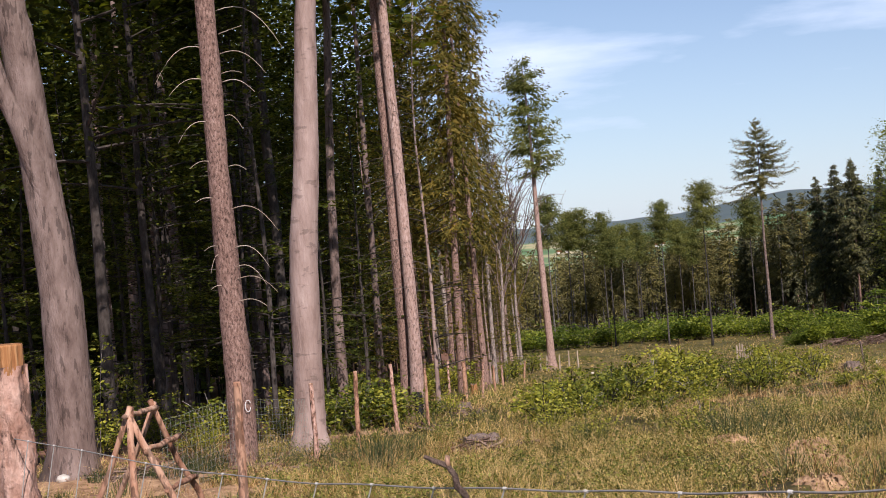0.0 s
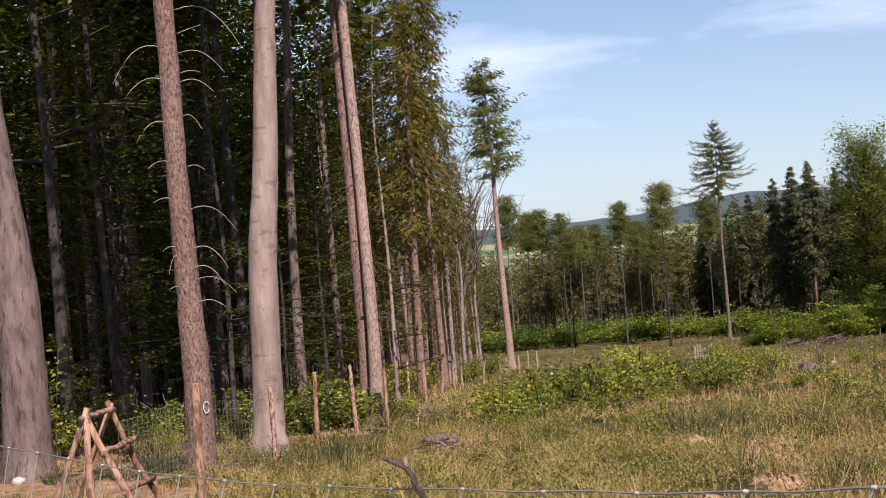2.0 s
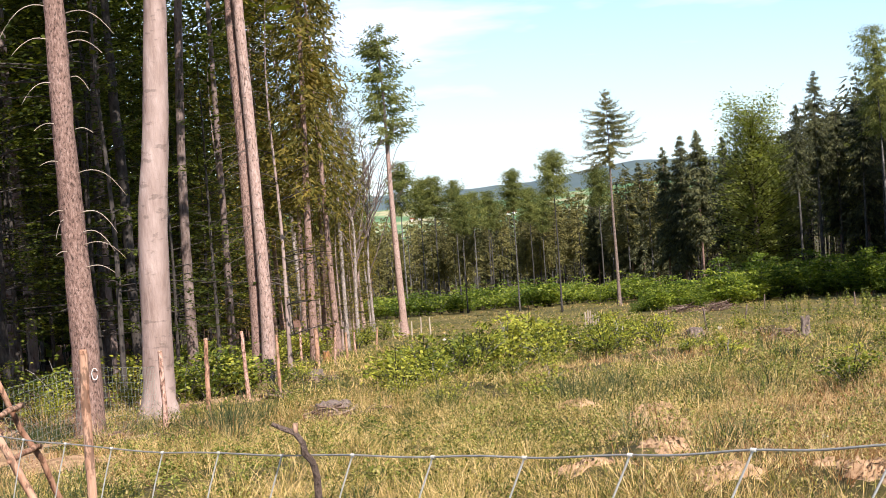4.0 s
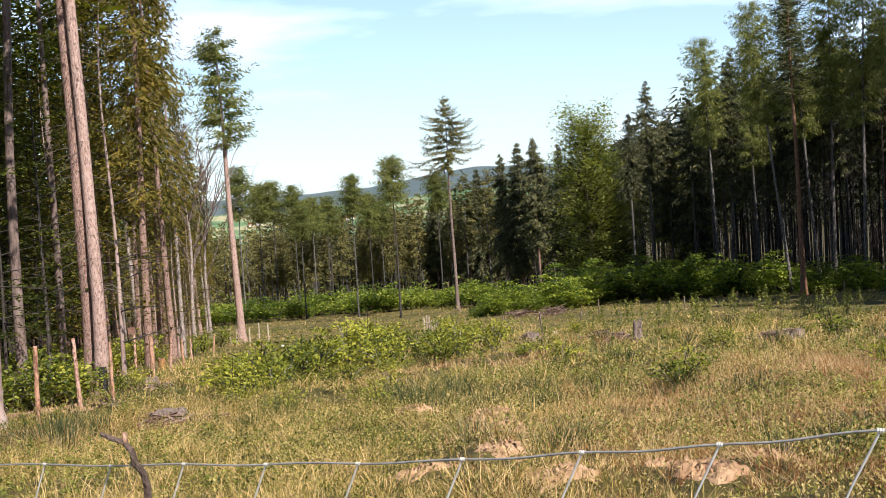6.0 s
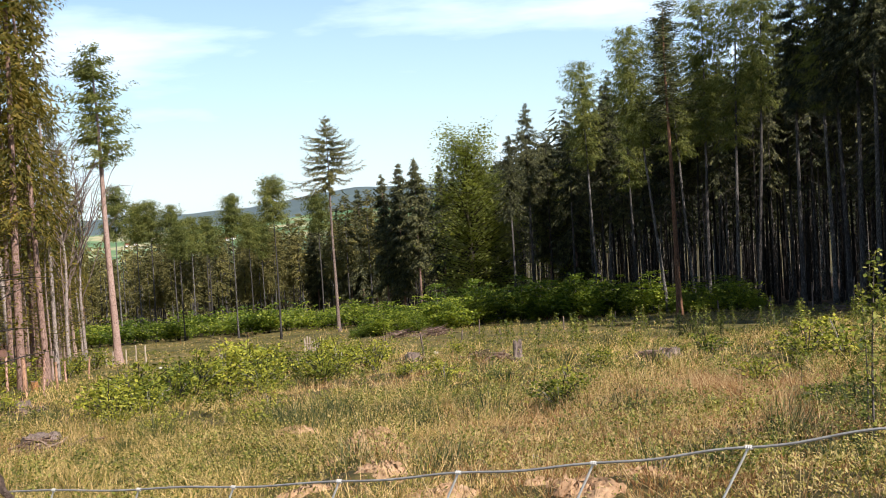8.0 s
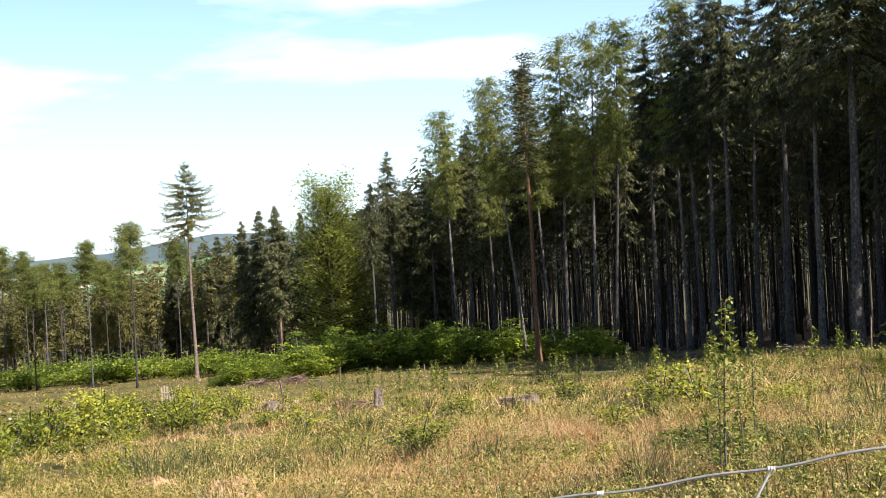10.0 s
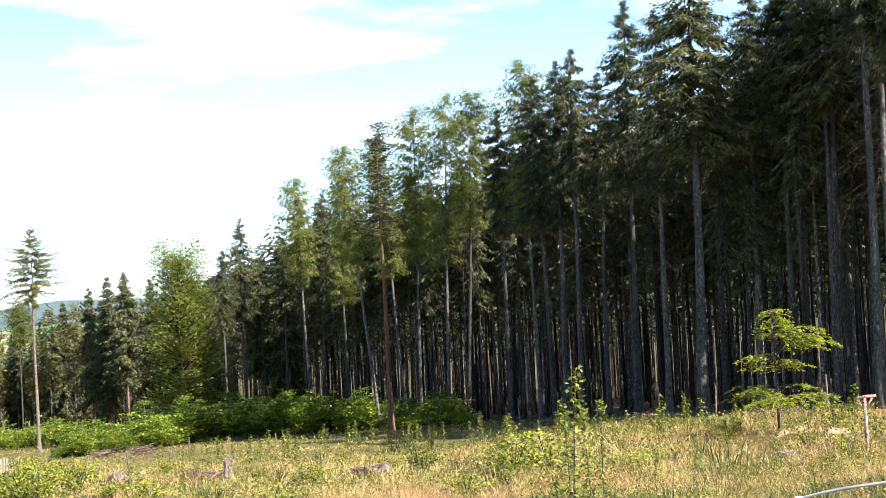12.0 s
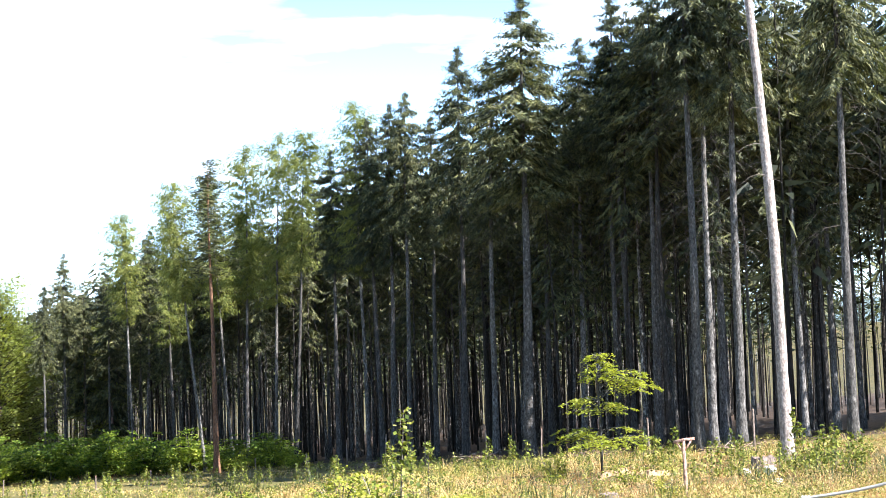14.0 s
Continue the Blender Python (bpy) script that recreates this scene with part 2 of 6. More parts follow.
M_SOIL = mat("bare_soil", [(0.25, (0.165, 0.09, 0.05)), (0.5, (0.44, 0.275, 0.16)), (0.8, (0.7, 0.48, 0.31))], 5, 9, 0.95, 0.8, big=0.3, big_scale=0.8, island=0.3)
M_POST = mat("peeled_post_wood", [(0.25, (0.198, 0.0814, 0.0448)), (0.45, (0.423, 0.229, 0.147)), (0.6, (0.522, 0.318, 0.218)), (0.8, (0.63, 0.422, 0.307))], 5, 6, 0.85, 0.5, stretch=(3, 3, 0.6),
             obj_random=0.25, scar=((20, 20, 7), 0.43, 0.05, 0.45))
M_POST_BARK = mat("flaking_post_bark", [(0.3, (0.155, 0.0706, 0.0468)), (0.45, (0.407, 0.232, 0.172)), (0.62, (0.64, 0.423, 0.343)), (0.8, (0.78, 0.58, 0.49))], 14, 8,
                  0.9, 0.9, stretch=(1.4, 1.4, 0.8), scar=((26, 26, 11), 0.4, 0.06, 0.3))
M_PICKET = mat("pale_picket_wood", [(0.25, (0.25, 0.192, 0.143)), (0.5, (0.437, 0.363, 0.286)), (0.8, (0.562, 0.481, 0.388))], 6, 6, 0.9, 0.4, stretch=(3, 3, 0.6), obj_random=0.2)
M_CUT = mat("cut_wood", [(0.3, (0.30, 0.12, 0.045)), (0.5, (0.46, 0.22, 0.09)), (0.7, (0.60, 0.34, 0.17))], 22, 7, 0.85, 0.5, stretch=(3, 3, 0.4), scar=((40, 40, 5), 0.42, 0.08, 0.45))
M_STUMP = mat("weathered_stump", [(0.25, (0.08, 0.06, 0.05)), (0.5, (0.23, 0.175, 0.15)), (0.8, (0.37, 0.30, 0.27))], 7, 7, 0.95, 0.8, stretch=(1, 1, 0.6), scar=((30, 30, 6), 0.4, 0.1, 0.3))
M_BRUSH = mat("brushwood", [(0.2, (0.09, 0.054, 0.042)), (0.5, (0.203, 0.137, 0.108)), (0.8, (0.345, 0.259, 0.217))], 3, 4, 0.95, 0.2, island=0.5)
M_STICK = mat("dark_dry_branch", [(0.25, (0.05, 0.035, 0.028)), (0.5, (0.15, 0.105, 0.085)), (0.8, (0.27, 0.20, 0.17))], 60, 7, 0.95, 0.9, stretch=(1, 1, 0.6))
M_ROCK = mat("pale_stone", [(0.3, (0.46, 0.43, 0.38)), (0.7, (0.68, 0.65, 0.59))], 9, 6, 0.85, 0.4)
M_PAINT = mat("white_marking_paint", [(0.3, (0.65, 0.65, 0.63)), (0.7, (0.82, 0.82, 0.80))], 20, 4, 0.7, 0.1)
M_RUBBER = mat("black_trunk_sleeve", [(0.3, (0.012, 0.012, 0.013)), (0.7, (0.03, 0.03, 0.03))], 8, 4, 0.7, 0.2)
M_WIRE = mat("galvanised_wire", [(0.3, (0.26, 0.25, 0.235)), (0.7, (0.44, 0.425, 0.40))], 60, 4, 0.5, 0)
M_WIRE.node_tree.nodes["Principled BSDF"].inputs["Metallic"].default_value = 0.25
# lighter than the line wires: sun caught by stays is put into the colour
M_STAY = mat("sunlit_stay_wire", [(0.3, (0.46, 0.445, 0.42)), (0.7, (0.66, 0.64, 0.61))], 60, 4, 0.45, 0)
M_WIRE_OLD = mat("dull_mesh_wire", [(0.3, (0.16, 0.175, 0.15)), (0.7, (0.30, 0.32, 0.28))], 30, 3, 0.6, 0)
M_WALL = mat("white_plaster", [(0.3, (0.7, 0.68, 0.64)), (0.7, (0.8, 0.78, 0.74))], 1, 3, 0.9, 0)
M_ROOF = mat("red_tile_roof", [(0.3, (0.24, 0.07, 0.04)), (0.7, (0.34, 0.11, 0.06))], 2, 4, 0.9, 0.2)

# ---------------------------------------------------------------- the lie of the land
EYE, FALL, FALL_AZ, BEND = 1.9, 0.092, -1.0, 5e-5
rng = np.random.default_rng(7)
MOUNDS = [(14.5, 20.0, 0.75, 0.17), (13.75, 17.9, 0.75, 0.15), (15.5, 17.8, 0.6, 0.14), (15.1, 14.7, 0.6, 0.13), (11.45, 13.8, 0.55, 0.11), (17.2, 12.9, 0.6, 0.11), (22.3, 13.3, 0.6, 0.10),
          (23.8, 12.7, 0.55, 0.10), (26.4, 13.3, 0.45, 0.08), (11.4, 22.0, 0.5, 0.10), (44.6, 38.0, 0.9, 0.17), (46.2, 37.0, 0.8, 0.17), (1.0, 25.6, 0.7, 0.10), (-8.6, 31.5, 1.6, 0.1),
          (-4.2, 33.0, 1.5, 0.06), (-11.5, 24.0, 1.6, 0.06), (-2.9, 34.0, 1.2, 0.06), (-15.5, 25.0, 1.5, 0.05),
          (-13.6, 22.5, 1.4, 0.03), (-9.0, 25.5, 1.3, 0.03), (-6.6, 27.5, 1.2, 0.03), (-17.0, 26.0, 1.8, 0.02), (-12.6, 28.5, 1.2, 0.02), (-1.4, 36.0, 1.2, 0.03), (-10.5, 21.0, 1.1, 0.02)]


def left_edge(y):
    """x of the forest edge on the near-left side, at y."""
    return np.interp(y, [0, 24, 30, 40, 60, 110, 170, 230], [-9.0, -4.2, -3.0, -0.8, 1.0, 4.5, 4.0, 0.0])


def right_edge(y):
    return np.interp(y, [-40, 10, 26, 36, 50, 60, 90, 130, 200], [66, 62, 52, 42.5, 44, 49, 50, 50, 52])


def land(x, y, fine=True):
    x, y = np.asarray(x, float), np.asarray(y, float)
    u = x * math.sin(radians(FALL_AZ)) + y * math.cos(radians(FALL_AZ))
    d = np.hypot(x, y)
    us = np.clip(u, -60, 330)
    z = -EYE - FALL * us + BEND * us * us * np.sign(us)
    z = z - np.clip(d - 330, 0, 900) * 0.045
    rise = np.clip((d - 2300) / 1500, 0, 1) ** 2 * (3 - 2 * np.clip((d - 2300) / 1500, 0, 1))
    az = np.degrees(np.arctan2(x, y))
    crest = np.interp(az, [-180, -20, 3, 5.2, 7.4, 10, 12.8, 14.2, 17, 25, 60, 180], [30, 20, -12, -14, -10, -1, 26, 38, 36, 30, 50, 30])
    z = np.where(d > 2300, z * (1 - rise) + crest * rise + 1.5 * np.sin(az * 3.1) * rise, z)
    if fine:
        near = np.clip(1 - d / 260, 0, 1)
        z = z + near * (0.10 * np.sin(0.9 * x + 1.3) * np.sin(0.75 * y + 0.4) + 0.075 * np.sin(2.9 * x + 0.9 * y) * np.sin(2.3 * y - 1.1 * x))
        for a, q, r, h in MOUNDS:
            c = polar(a, q)
            z = z + h * np.exp(-((x - c.x) ** 2 + (y - c.y) ** 2) / (r * r))
    return z


def on_land(az, d, lift=0.0):
    p = polar(az, d)
    p.z = float(land(p.x, p.y)) + lift
    return p


class Shape:
    """Vertices and faces gathered in numpy, then linked as one mesh."""

    def __init__(self):
        self.v, self.f, self.mi, self.count = [], [], [], 0

    def add(self, v, f, slot=0):
        v, f = np.asarray(v, float).reshape(-1, 3), np.asarray(f, int)
        self.v.append(v)
        self.f.append(f + self.count)
        self.mi.append(np.full(len(f), slot))
        self.count += len(v)
        return self

    def mesh(self, name, mats, smooth=False):
        me = bpy.data.meshes.new(name)
        v = np.concatenate(self.v)
        sizes = np.concatenate([np.full(len(f), f.shape[1]) for f in self.f])
        loops = np.concatenate([f.ravel() for f in self.f])
        me.vertices.add(len(v))
        me.vertices.foreach_set("co", v.ravel())
        me.loops.add(len(loops))
        me.loops.foreach_set("vertex_index", loops.astype(np.int32))
        me.polygons.add(len(sizes))
        starts = np.concatenate([[0], np.cumsum(sizes)[:-1]])
        me.polygons.foreach_set("loop_start", starts.astype(np.int32))
        me.polygons.foreach_set("loop_total", sizes.astype(np.int32))
        me.polygons.foreach_set("material_index", np.concatenate(self.mi).astype(np.int32))
        me.polygons.foreach_set("use_smooth", np.full(len(sizes), smooth))
        for m in mats:
            me.materials.append(m)
        me.update()
        me.validate()
        return me


def part(name, shape, mats, parent=None, label="", smooth=False):
    ob = new(name, shape.mesh(name, mats if isinstance(mats, (list, tuple)) else [mats], smooth))
    if parent is not None:
        ob.parent = parent
    return tagged(ob, label)


def tube(pts, radii, sides=8, caps=True, rough=0.0, seed=0):
    """A tapered round along a line of points; rough: uneven girth."""
    pts = np.asarray(pts, float)
    radii = np.broadcast_to(np.asarray(radii, float), (len(pts),))
    r = np.random.default_rng(seed)
    d = np.gradient(pts, axis=0)
    d /= np.linalg.norm(d, axis=1)[:, None] + 1e-9
    ref = np.where(np.abs(d[:, 2:3]) > 0.8, np.array([[1.0, 0, 0]]), np.array([[0, 0, 1.0]]))
    a = np.cross(d, ref)
    a /= np.linalg.norm(a, axis=1)[:, None]
    b = np.cross(d, a)
    th = np.linspace(0, 2 * np.pi, sides, endpoint=False)
    rr = radii[:, None] * (1 + rough * r.standard_normal((len(pts), sides)))
    v = pts[:, None, :] + rr[..., None] * (np.cos(th)[None, :, None] * a[:, None, :] + np.sin(th)[None, :, None] * b[:, None, :])
    n = len(pts)
    i, j = np.meshgrid(np.arange(n - 1), np.arange(sides), indexing="ij")
    k = (j + 1) % sides
    f = np.stack([i * sides + j, (i + 1) * sides + j, (i + 1) * sides + k, i * sides + k], -1).reshape(-1, 4)
    v = v.reshape(-1, 3)
    if caps:
        v = np.concatenate([v, pts[:1], pts[-1:]])
        return v, f, np.array([[n * sides, s, (s + 1) % sides] for s in range(sides)] +
                              [[n * sides + 1, (n - 1) * sides + (s + 1) % sides, (n - 1) * sides + s] for s in range(sides)])
    return v, f, None


def add_tube(shape, pts, radii, sides=8, caps=True, rough=0.0, seed=0, slot=0):
    v, f, c = tube(pts, radii, sides, caps, rough, seed)
    base = shape.count
    shape.add(v, f, slot)
    if c is not None:
        shape.f.append(c + base)
        shape.mi.append(np.full(len(c), slot))
    return shape


def unit(v):
    return v / (np.linalg.norm(v, axis=-1, keepdims=True) + 1e-9)


def leaves(shape, root, along, half, slot=0):
    """One lozenge leaf or spray for each root: along is its length, half its half width."""
    n = len(root)
    v = np.stack([root, root + 0.45 * along + half, root + along, root + 0.45 * along - half], 1).reshape(-1, 3)
    return shape.add(v, np.arange(4 * n).reshape(n, 4), slot)


def needle_sprays(shape, root, along, half, slot=0):
    """One pointed spray for each root, widest where it leaves the bough."""
    n = len(root)
    v = np.stack([root - half, root + half, root + along], 1).reshape(-1, 3)
    return shape.add(v, np.arange(3 * n).reshape(n, 3), slot)


def random_dirs(r, n, flat=1.0):
    v = r.standard_normal((n, 3))
    v[:, 2] *= flat
    return unit(v)


def leaf_cloud(shape, r, centre, size, leaf, flat=0.35, slot=0, wide=0.34):
    """Leaves scattered about the points of centre, lying mostly level."""
    n = len(centre)
    p = centre + r.standard_normal((n, 3)) * size
    a = random_dirs(r, n, flat)
    b = unit(np.cross(a, random_dirs(r, n, 1.0) * 0.5 + np.array([0, 0, 1.0])))
    k = leaf * r.uniform(0.6, 1.3, (n, 1))
    return leaves(shape, p - a * k * 0.5, a * k, b * k * wide, slot)


def bare(x, y):
    """How far the soil shows: 1 on the dug mounds."""
    v = np.zeros_like(x)
    for a, q, r_, h in MOUNDS:
        c = polar(a, q)
        r_ = r_ if r_ > 1 else r_ * 0.66
        v = np.maximum(v, np.exp(-((x - c.x) ** 2 + (y - c.y) ** 2) / (r_ * r_ * 0.8)))
    return v


# ---------------------------------------------------------------- ground
def build_ground():
    az = np.concatenate([np.arange(-180, -30, 6.0), np.arange(-30, 70, 0.5), np.arange(70, 180, 6.0)])
    ds = np.concatenate([[0.0], np.geomspace(0.6, 9, 16), np.geomspace(9.5, 60, 100), np.geomspace(62, 330, 70), np.geomspace(350, 4700, 60)])
    D, A = np.meshgrid(ds, az, indexing="ij")
    x, y = D * np.sin(np.radians(A)), D * np.cos(np.radians(A))
    v = np.stack([x, y, land(x, y)], -1).reshape(-1, 3)
    n, m = len(ds), len(az)
    i, j = np.meshgrid(np.arange(n - 1), np.arange(m), indexing="ij")
    k = (j + 1) % m
    f = np.stack([i * m + j, i * m + k, (i + 1) * m + k, (i + 1) * m + j], -1).reshape(-1, 4)
    s = Shape().add(v, f)
    d = D[:-1].ravel()
    xc, yc = x[:-1].ravel(), y[:-1].ravel()
    slot = np.zeros(len(f), int)
    slot[d > 44] = 6
    slot[(xc < left_edge(yc)) & (d < 260)] = 1
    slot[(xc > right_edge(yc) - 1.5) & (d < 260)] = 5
    slot[(bare(xc, yc) > 0.42 + 0.25 * np.sin(xc * 7) * np.sin(yc * 6)) & (xc < -1)] = 4
    slot[d > 420] = 2
    slot[(d > 260) & (np.degrees(np.arctan2(xc, yc)) > 18)] = 0
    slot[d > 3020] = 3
    s.mi = [slot]
    meadow = mat("meadow_ground", [(0.25, (0.022, 0.019, 0.008)), (0.42, (0.055, 0.048, 0.016)), (0.58, (0.11, 0.088, 0.03)), (0.8, (0.26, 0.17, 0.088))], 2.2, 10, 0.95, 1.0,
                 big=0.6, big_scale=0.12)
    litter = mat("forest_litter", [(0.2, (0.07, 0.034, 0.025)), (0.5, (0.235, 0.125, 0.087)), (0.8, (0.44, 0.26, 0.19))], 3.0, 9, 0.95, 0.8, big=0.4, big_scale=0.25)
    heath = mat("short_heath", [(0.25, (0.045, 0.042, 0.014)), (0.42, (0.105, 0.095, 0.028)), (0.58, (0.175, 0.14, 0.045)), (0.78, (0.32, 0.215, 0.1))], 1.4, 11, 0.95, 1.0, big=0.6, big_scale=0.12)
    # litter copy darkened: the stand's shade is put into this needle floor's colour
    shaded_needle_floor = mat("shaded_needle_floor", [(0.2, (0.02, 0.013, 0.009)), (0.5, (0.062, 0.04, 0.028)), (0.8, (0.17, 0.115, 0.08))], 3.0, 9, 0.95, 0.8, big=0.4, big_scale=0.25)
    fields = mat("valley_fields", [(0.36, (0.05, 0.10, 0.05)), (0.47, (0.11, 0.22, 0.10)), (0.56, (0.20, 0.30, 0.14)), (0.62, (0.50, 0.44, 0.26)), (0.7, (0.07, 0.12, 0.06))],
                 0.004, 2, 0.95, 0)
    # distance haze is mixed into the hill's blue-grey base colour
    hill = mat("hazed_wooded_hill", [(0.3, (0.085, 0.125, 0.14)), (0.55, (0.115, 0.16, 0.165)), (0.75, (0.18, 0.23, 0.19))], 0.012, 8, 0.95, 0, big=0.3, big_scale=0.002)
    ob = new("ground", s.mesh("ground", [meadow, litter, fields, hill, M_SOIL, shaded_needle_floor, heath], True))
    return tagged(ob, "sloping clearing of grass and bare earth falling to a valley", "ground", kind="structure")


build_ground()


# ---------------------------------------------------------------- trees
def trunk_shape(height, girth, seed, sides=10, rings=16, flare=1.7, wobble=0.06, lean_top=0.0, slot=0, shape=None):
    r = np.random.default_rng(seed)
    t = np.linspace(0, 1, rings) ** 1.25
    z = t * height - 0.25
    ph = r.uniform(0, 6.3, 4)
    x = wobble * np.sin(2.6 * t * 3.1 + ph[0]) * t + lean_top * t * t
    y = wobble * np.sin(2.1 * t * 3.1 + ph[1]) * t
    rad = girth * (1 - 0.88 * t ** 1.15) + girth * (flare - 1) * np.exp(-np.maximum(z, 0) / 0.45)
    s = shape or Shape()
    return add_tube(s, np.stack([x, y, z], 1), rad, sides, True, 0.03, seed, slot), (lambda h: np.array([np.interp(h, z, x), np.interp(h, z, y), h]),
                                                                                     lambda h: float(np.interp(h, z, rad)))


def conifer_crown(r, axis, height, base, reach, boughs, sprays, droop=0.35, spray=0.32, top_up=0.5, narrow=0.16, shape_pow=0.8, gap=0.0, layers=0, low_rise=-0.25, hang=0.4, jitter=0.04, cap=9.0, loose=0.16):
    """Whorls of boughs, each feathered with short sprays to both sides that hang from it."""
    s = Shape()
    layers = layers or int((height - base) / 0.6)
    t = (np.floor(np.arange(boughs) * layers / boughs) + 0.5 + loose * r.standard_normal(boughs)) / layers
    t = np.where((t < 0) | (t > 0.985), r.uniform(0.3, 0.985, boughs), t)
    h = base + (height - base) * t
    length = np.minimum(reach * ((1 - t) ** shape_pow), cap) * r.uniform(0.5, 1.15, boughs) * (0.6 + 0.4 * np.clip(t / 0.15, 0, 1)) + 0.04
    th = r.uniform(0, 6.283, boughs)
    rise = low_rise + (top_up - low_rise) * t ** 1.3 + r.uniform(-0.1, 0.1, boughs)
    out = np.stack([np.cos(th), np.sin(th), 0 * th], 1)
    side = np.stack([-np.sin(th), np.cos(th), 0 * th], 1)
    root = np.array([axis(q) for q in h])
    k = (np.arange(sprays)[None, :] + r.uniform(0, 1, (boughs, sprays))) / sprays
    k = 0.08 + 0.92 * k ** 0.85
    L = length[:, None] * k
    p = root[:, None, :] + out[:, None, :] * L[..., None]
    p[..., 2] += L * rise[:, None] - droop * L * np.sin(2.4 * k) / 0.9
    p += r.standard_normal(p.shape) * jitter
    turn = np.where(np.arange(sprays) % 2 == 0, 1.0, -1.0)[None, :] * r.uniform(0.35, 1.2, (boughs, sprays))
    a = out[:, None, :] * r.uniform(0.35, 1.0, (boughs, sprays, 1)) + side[:, None, :] * turn[..., None]
    a[..., 2] += -2.0 * hang * r.uniform(0.2, 1.2, (boughs, sprays)) + rise[:, None] * 0.5
    a = unit(a + 0.2 * r.standard_normal((boughs, sprays, 3)))
    size = spray * r.uniform(0.65, 1.3, (boughs, sprays, 1)) * np.clip(0.25 + 1.7 * length[:, None, None] / reach, 0.25, 1.0) * (1.25 - 0.6 * k[..., None])
    a = a * size
    half = unit(np.cross(a, random_dirs(r, boughs * sprays, 1).reshape(boughs, sprays, 3) + np.array([0, 0, 0.9]))) * size * narrow
    keep = r.uniform(0, 1, (boughs, sprays)) > gap
    return needle_sprays(s, p[keep], a[keep], half[keep]), root, out, length, rise


def dead_twigs(shape, r, axis, rad, lo, hi, n, length, slot=0, thick=0.006, down=0.8):
    for _ in range(n):
        h = r.uniform(lo, hi)
        th = r.uniform(0, 6.283)
        o = np.array([math.cos(th), math.sin(th), 0.0])
        L = length * r.uniform(0.35, 1.1)
        k = np.linspace(0, 1, 4)[:, None]
        p = axis(h) + o * (rad(h) * 0.7 + L * k) + np.array([0, 0, 1.0]) * (0.12 * L * k - down * L * k * k)
        add_tube(shape, p, np.linspace(thick, thick * 0.35, 4), 3, False, 0, 0, slot)


def make_conifer(name, label, seed, height=24.0, girth=0.24, base=9.0, reach=2.6, boughs=110, sprays=26, bark=None, needles=None, droop=0.35, spray=0.6,
                 twigs=24, group="", top_up=0.5, narrow=0.22, shape_pow=0.8, layers=0, sides=10, rings=16, category="tree", lean_top=0.0, wobble=0.08, low_rise=-0.25, twig_mat=None, hang=0.4, jitter=0.04, cap=9.0, loose=0.16):
    r = np.random.default_rng(seed)
    root = tagged(new(name), label, category, group)
    s, (axis, rad) = trunk_shape(height * 0.99, girth, seed, sides, rings, wobble=wobble, lean_top=lean_top)
    part("trunk", s, bark or M_SPRUCE_BARK, root, smooth=True)
    if twigs:
        tw = Shape()
        dead_twigs(tw, r, axis, rad, base * 0.55, base + (height - base) * 0.3, twigs, reach * 0.6)
        tagged(part("dead_branchwork", tw, twig_mat or M_DEADWOOD, root, "bare grey dead branches"), kind="stuff")
    crown, *_ = conifer_crown(r, axis, height, base, reach, boughs, sprays, droop, spray, top_up, narrow, shape_pow, 0.0, layers, low_rise, hang, jitter, cap, loose)
    part("crown", crown, needles or M_NEEDLES, root)
    return root


def limb_path(start, direction, length, bend, n=5):
    k = np.linspace(0, 1, n)[:, None]
    return np.asarray(start)[None] + np.asarray(direction)[None] * length * k + np.array([[0, 0, 1.0]]) * bend * length * k * k


def make_broadleaf(name, label, seed, height=20.0, girth=0.22, base=7.0, reach=3.0, limbs=26, per_limb=60, leaf=0.16, bark=None, leafmat=None, group="",
                   spread=0.55, top_limbs=0.6, sides=10, tiers=True, category="tree", shape_pow=0.6, dome=False):
    r = np.random.default_rng(seed)
    root = tagged(new(name), label, category, group)
    s, (axis, rad) = trunk_shape(height * 0.97, girth, seed, sides, 16, flare=1.5, wobble=0.18)
    crown, wood = Shape(), Shape()
    for q in range(limbs):
        t = r.uniform(0, 0.93)
        h = base + (height * 0.95 - base) * t
        th = r.uniform(0, 6.283)
        up = r.uniform(0.0, 0.35) + top_limbs * t
        o = unit(np.array([math.cos(th), math.sin(th), up]))
        L = reach * r.uniform(0.5, 1.1) * ((0.5 + 0.5 * math.sin(math.pi * (0.12 + 0.72 * t))) if dome else (1 - t) ** shape_pow) + 0.5
        p = limb_path(axis(h), o, L, -0.12)
        add_tube(wood, p, np.linspace(max(0.015, rad(h) * 0.4), 0.008, 5), 4, False)
        k = r.uniform(0.25, 1.05, per_limb)
        c = axis(h)[None] + o[None] * (L * k)[:, None] - np.array([[0, 0, 0.12]]) * (L * k * k)[:, None]
        leaf_cloud(crown, r, c, np.array([spread, spread, 0.16 if tiers else spread * 0.7]) * (0.4 + 0.25 * L), leaf, 0.4)
    part("trunk", s, bark or M_BEECH_BARK, root, smooth=True)
    tagged(part("branchwork", wood, M_SHADE_BARK, root), kind="stuff")
    part("crown", crown, leafmat or M_BEECH_LEAF, root)
    return root


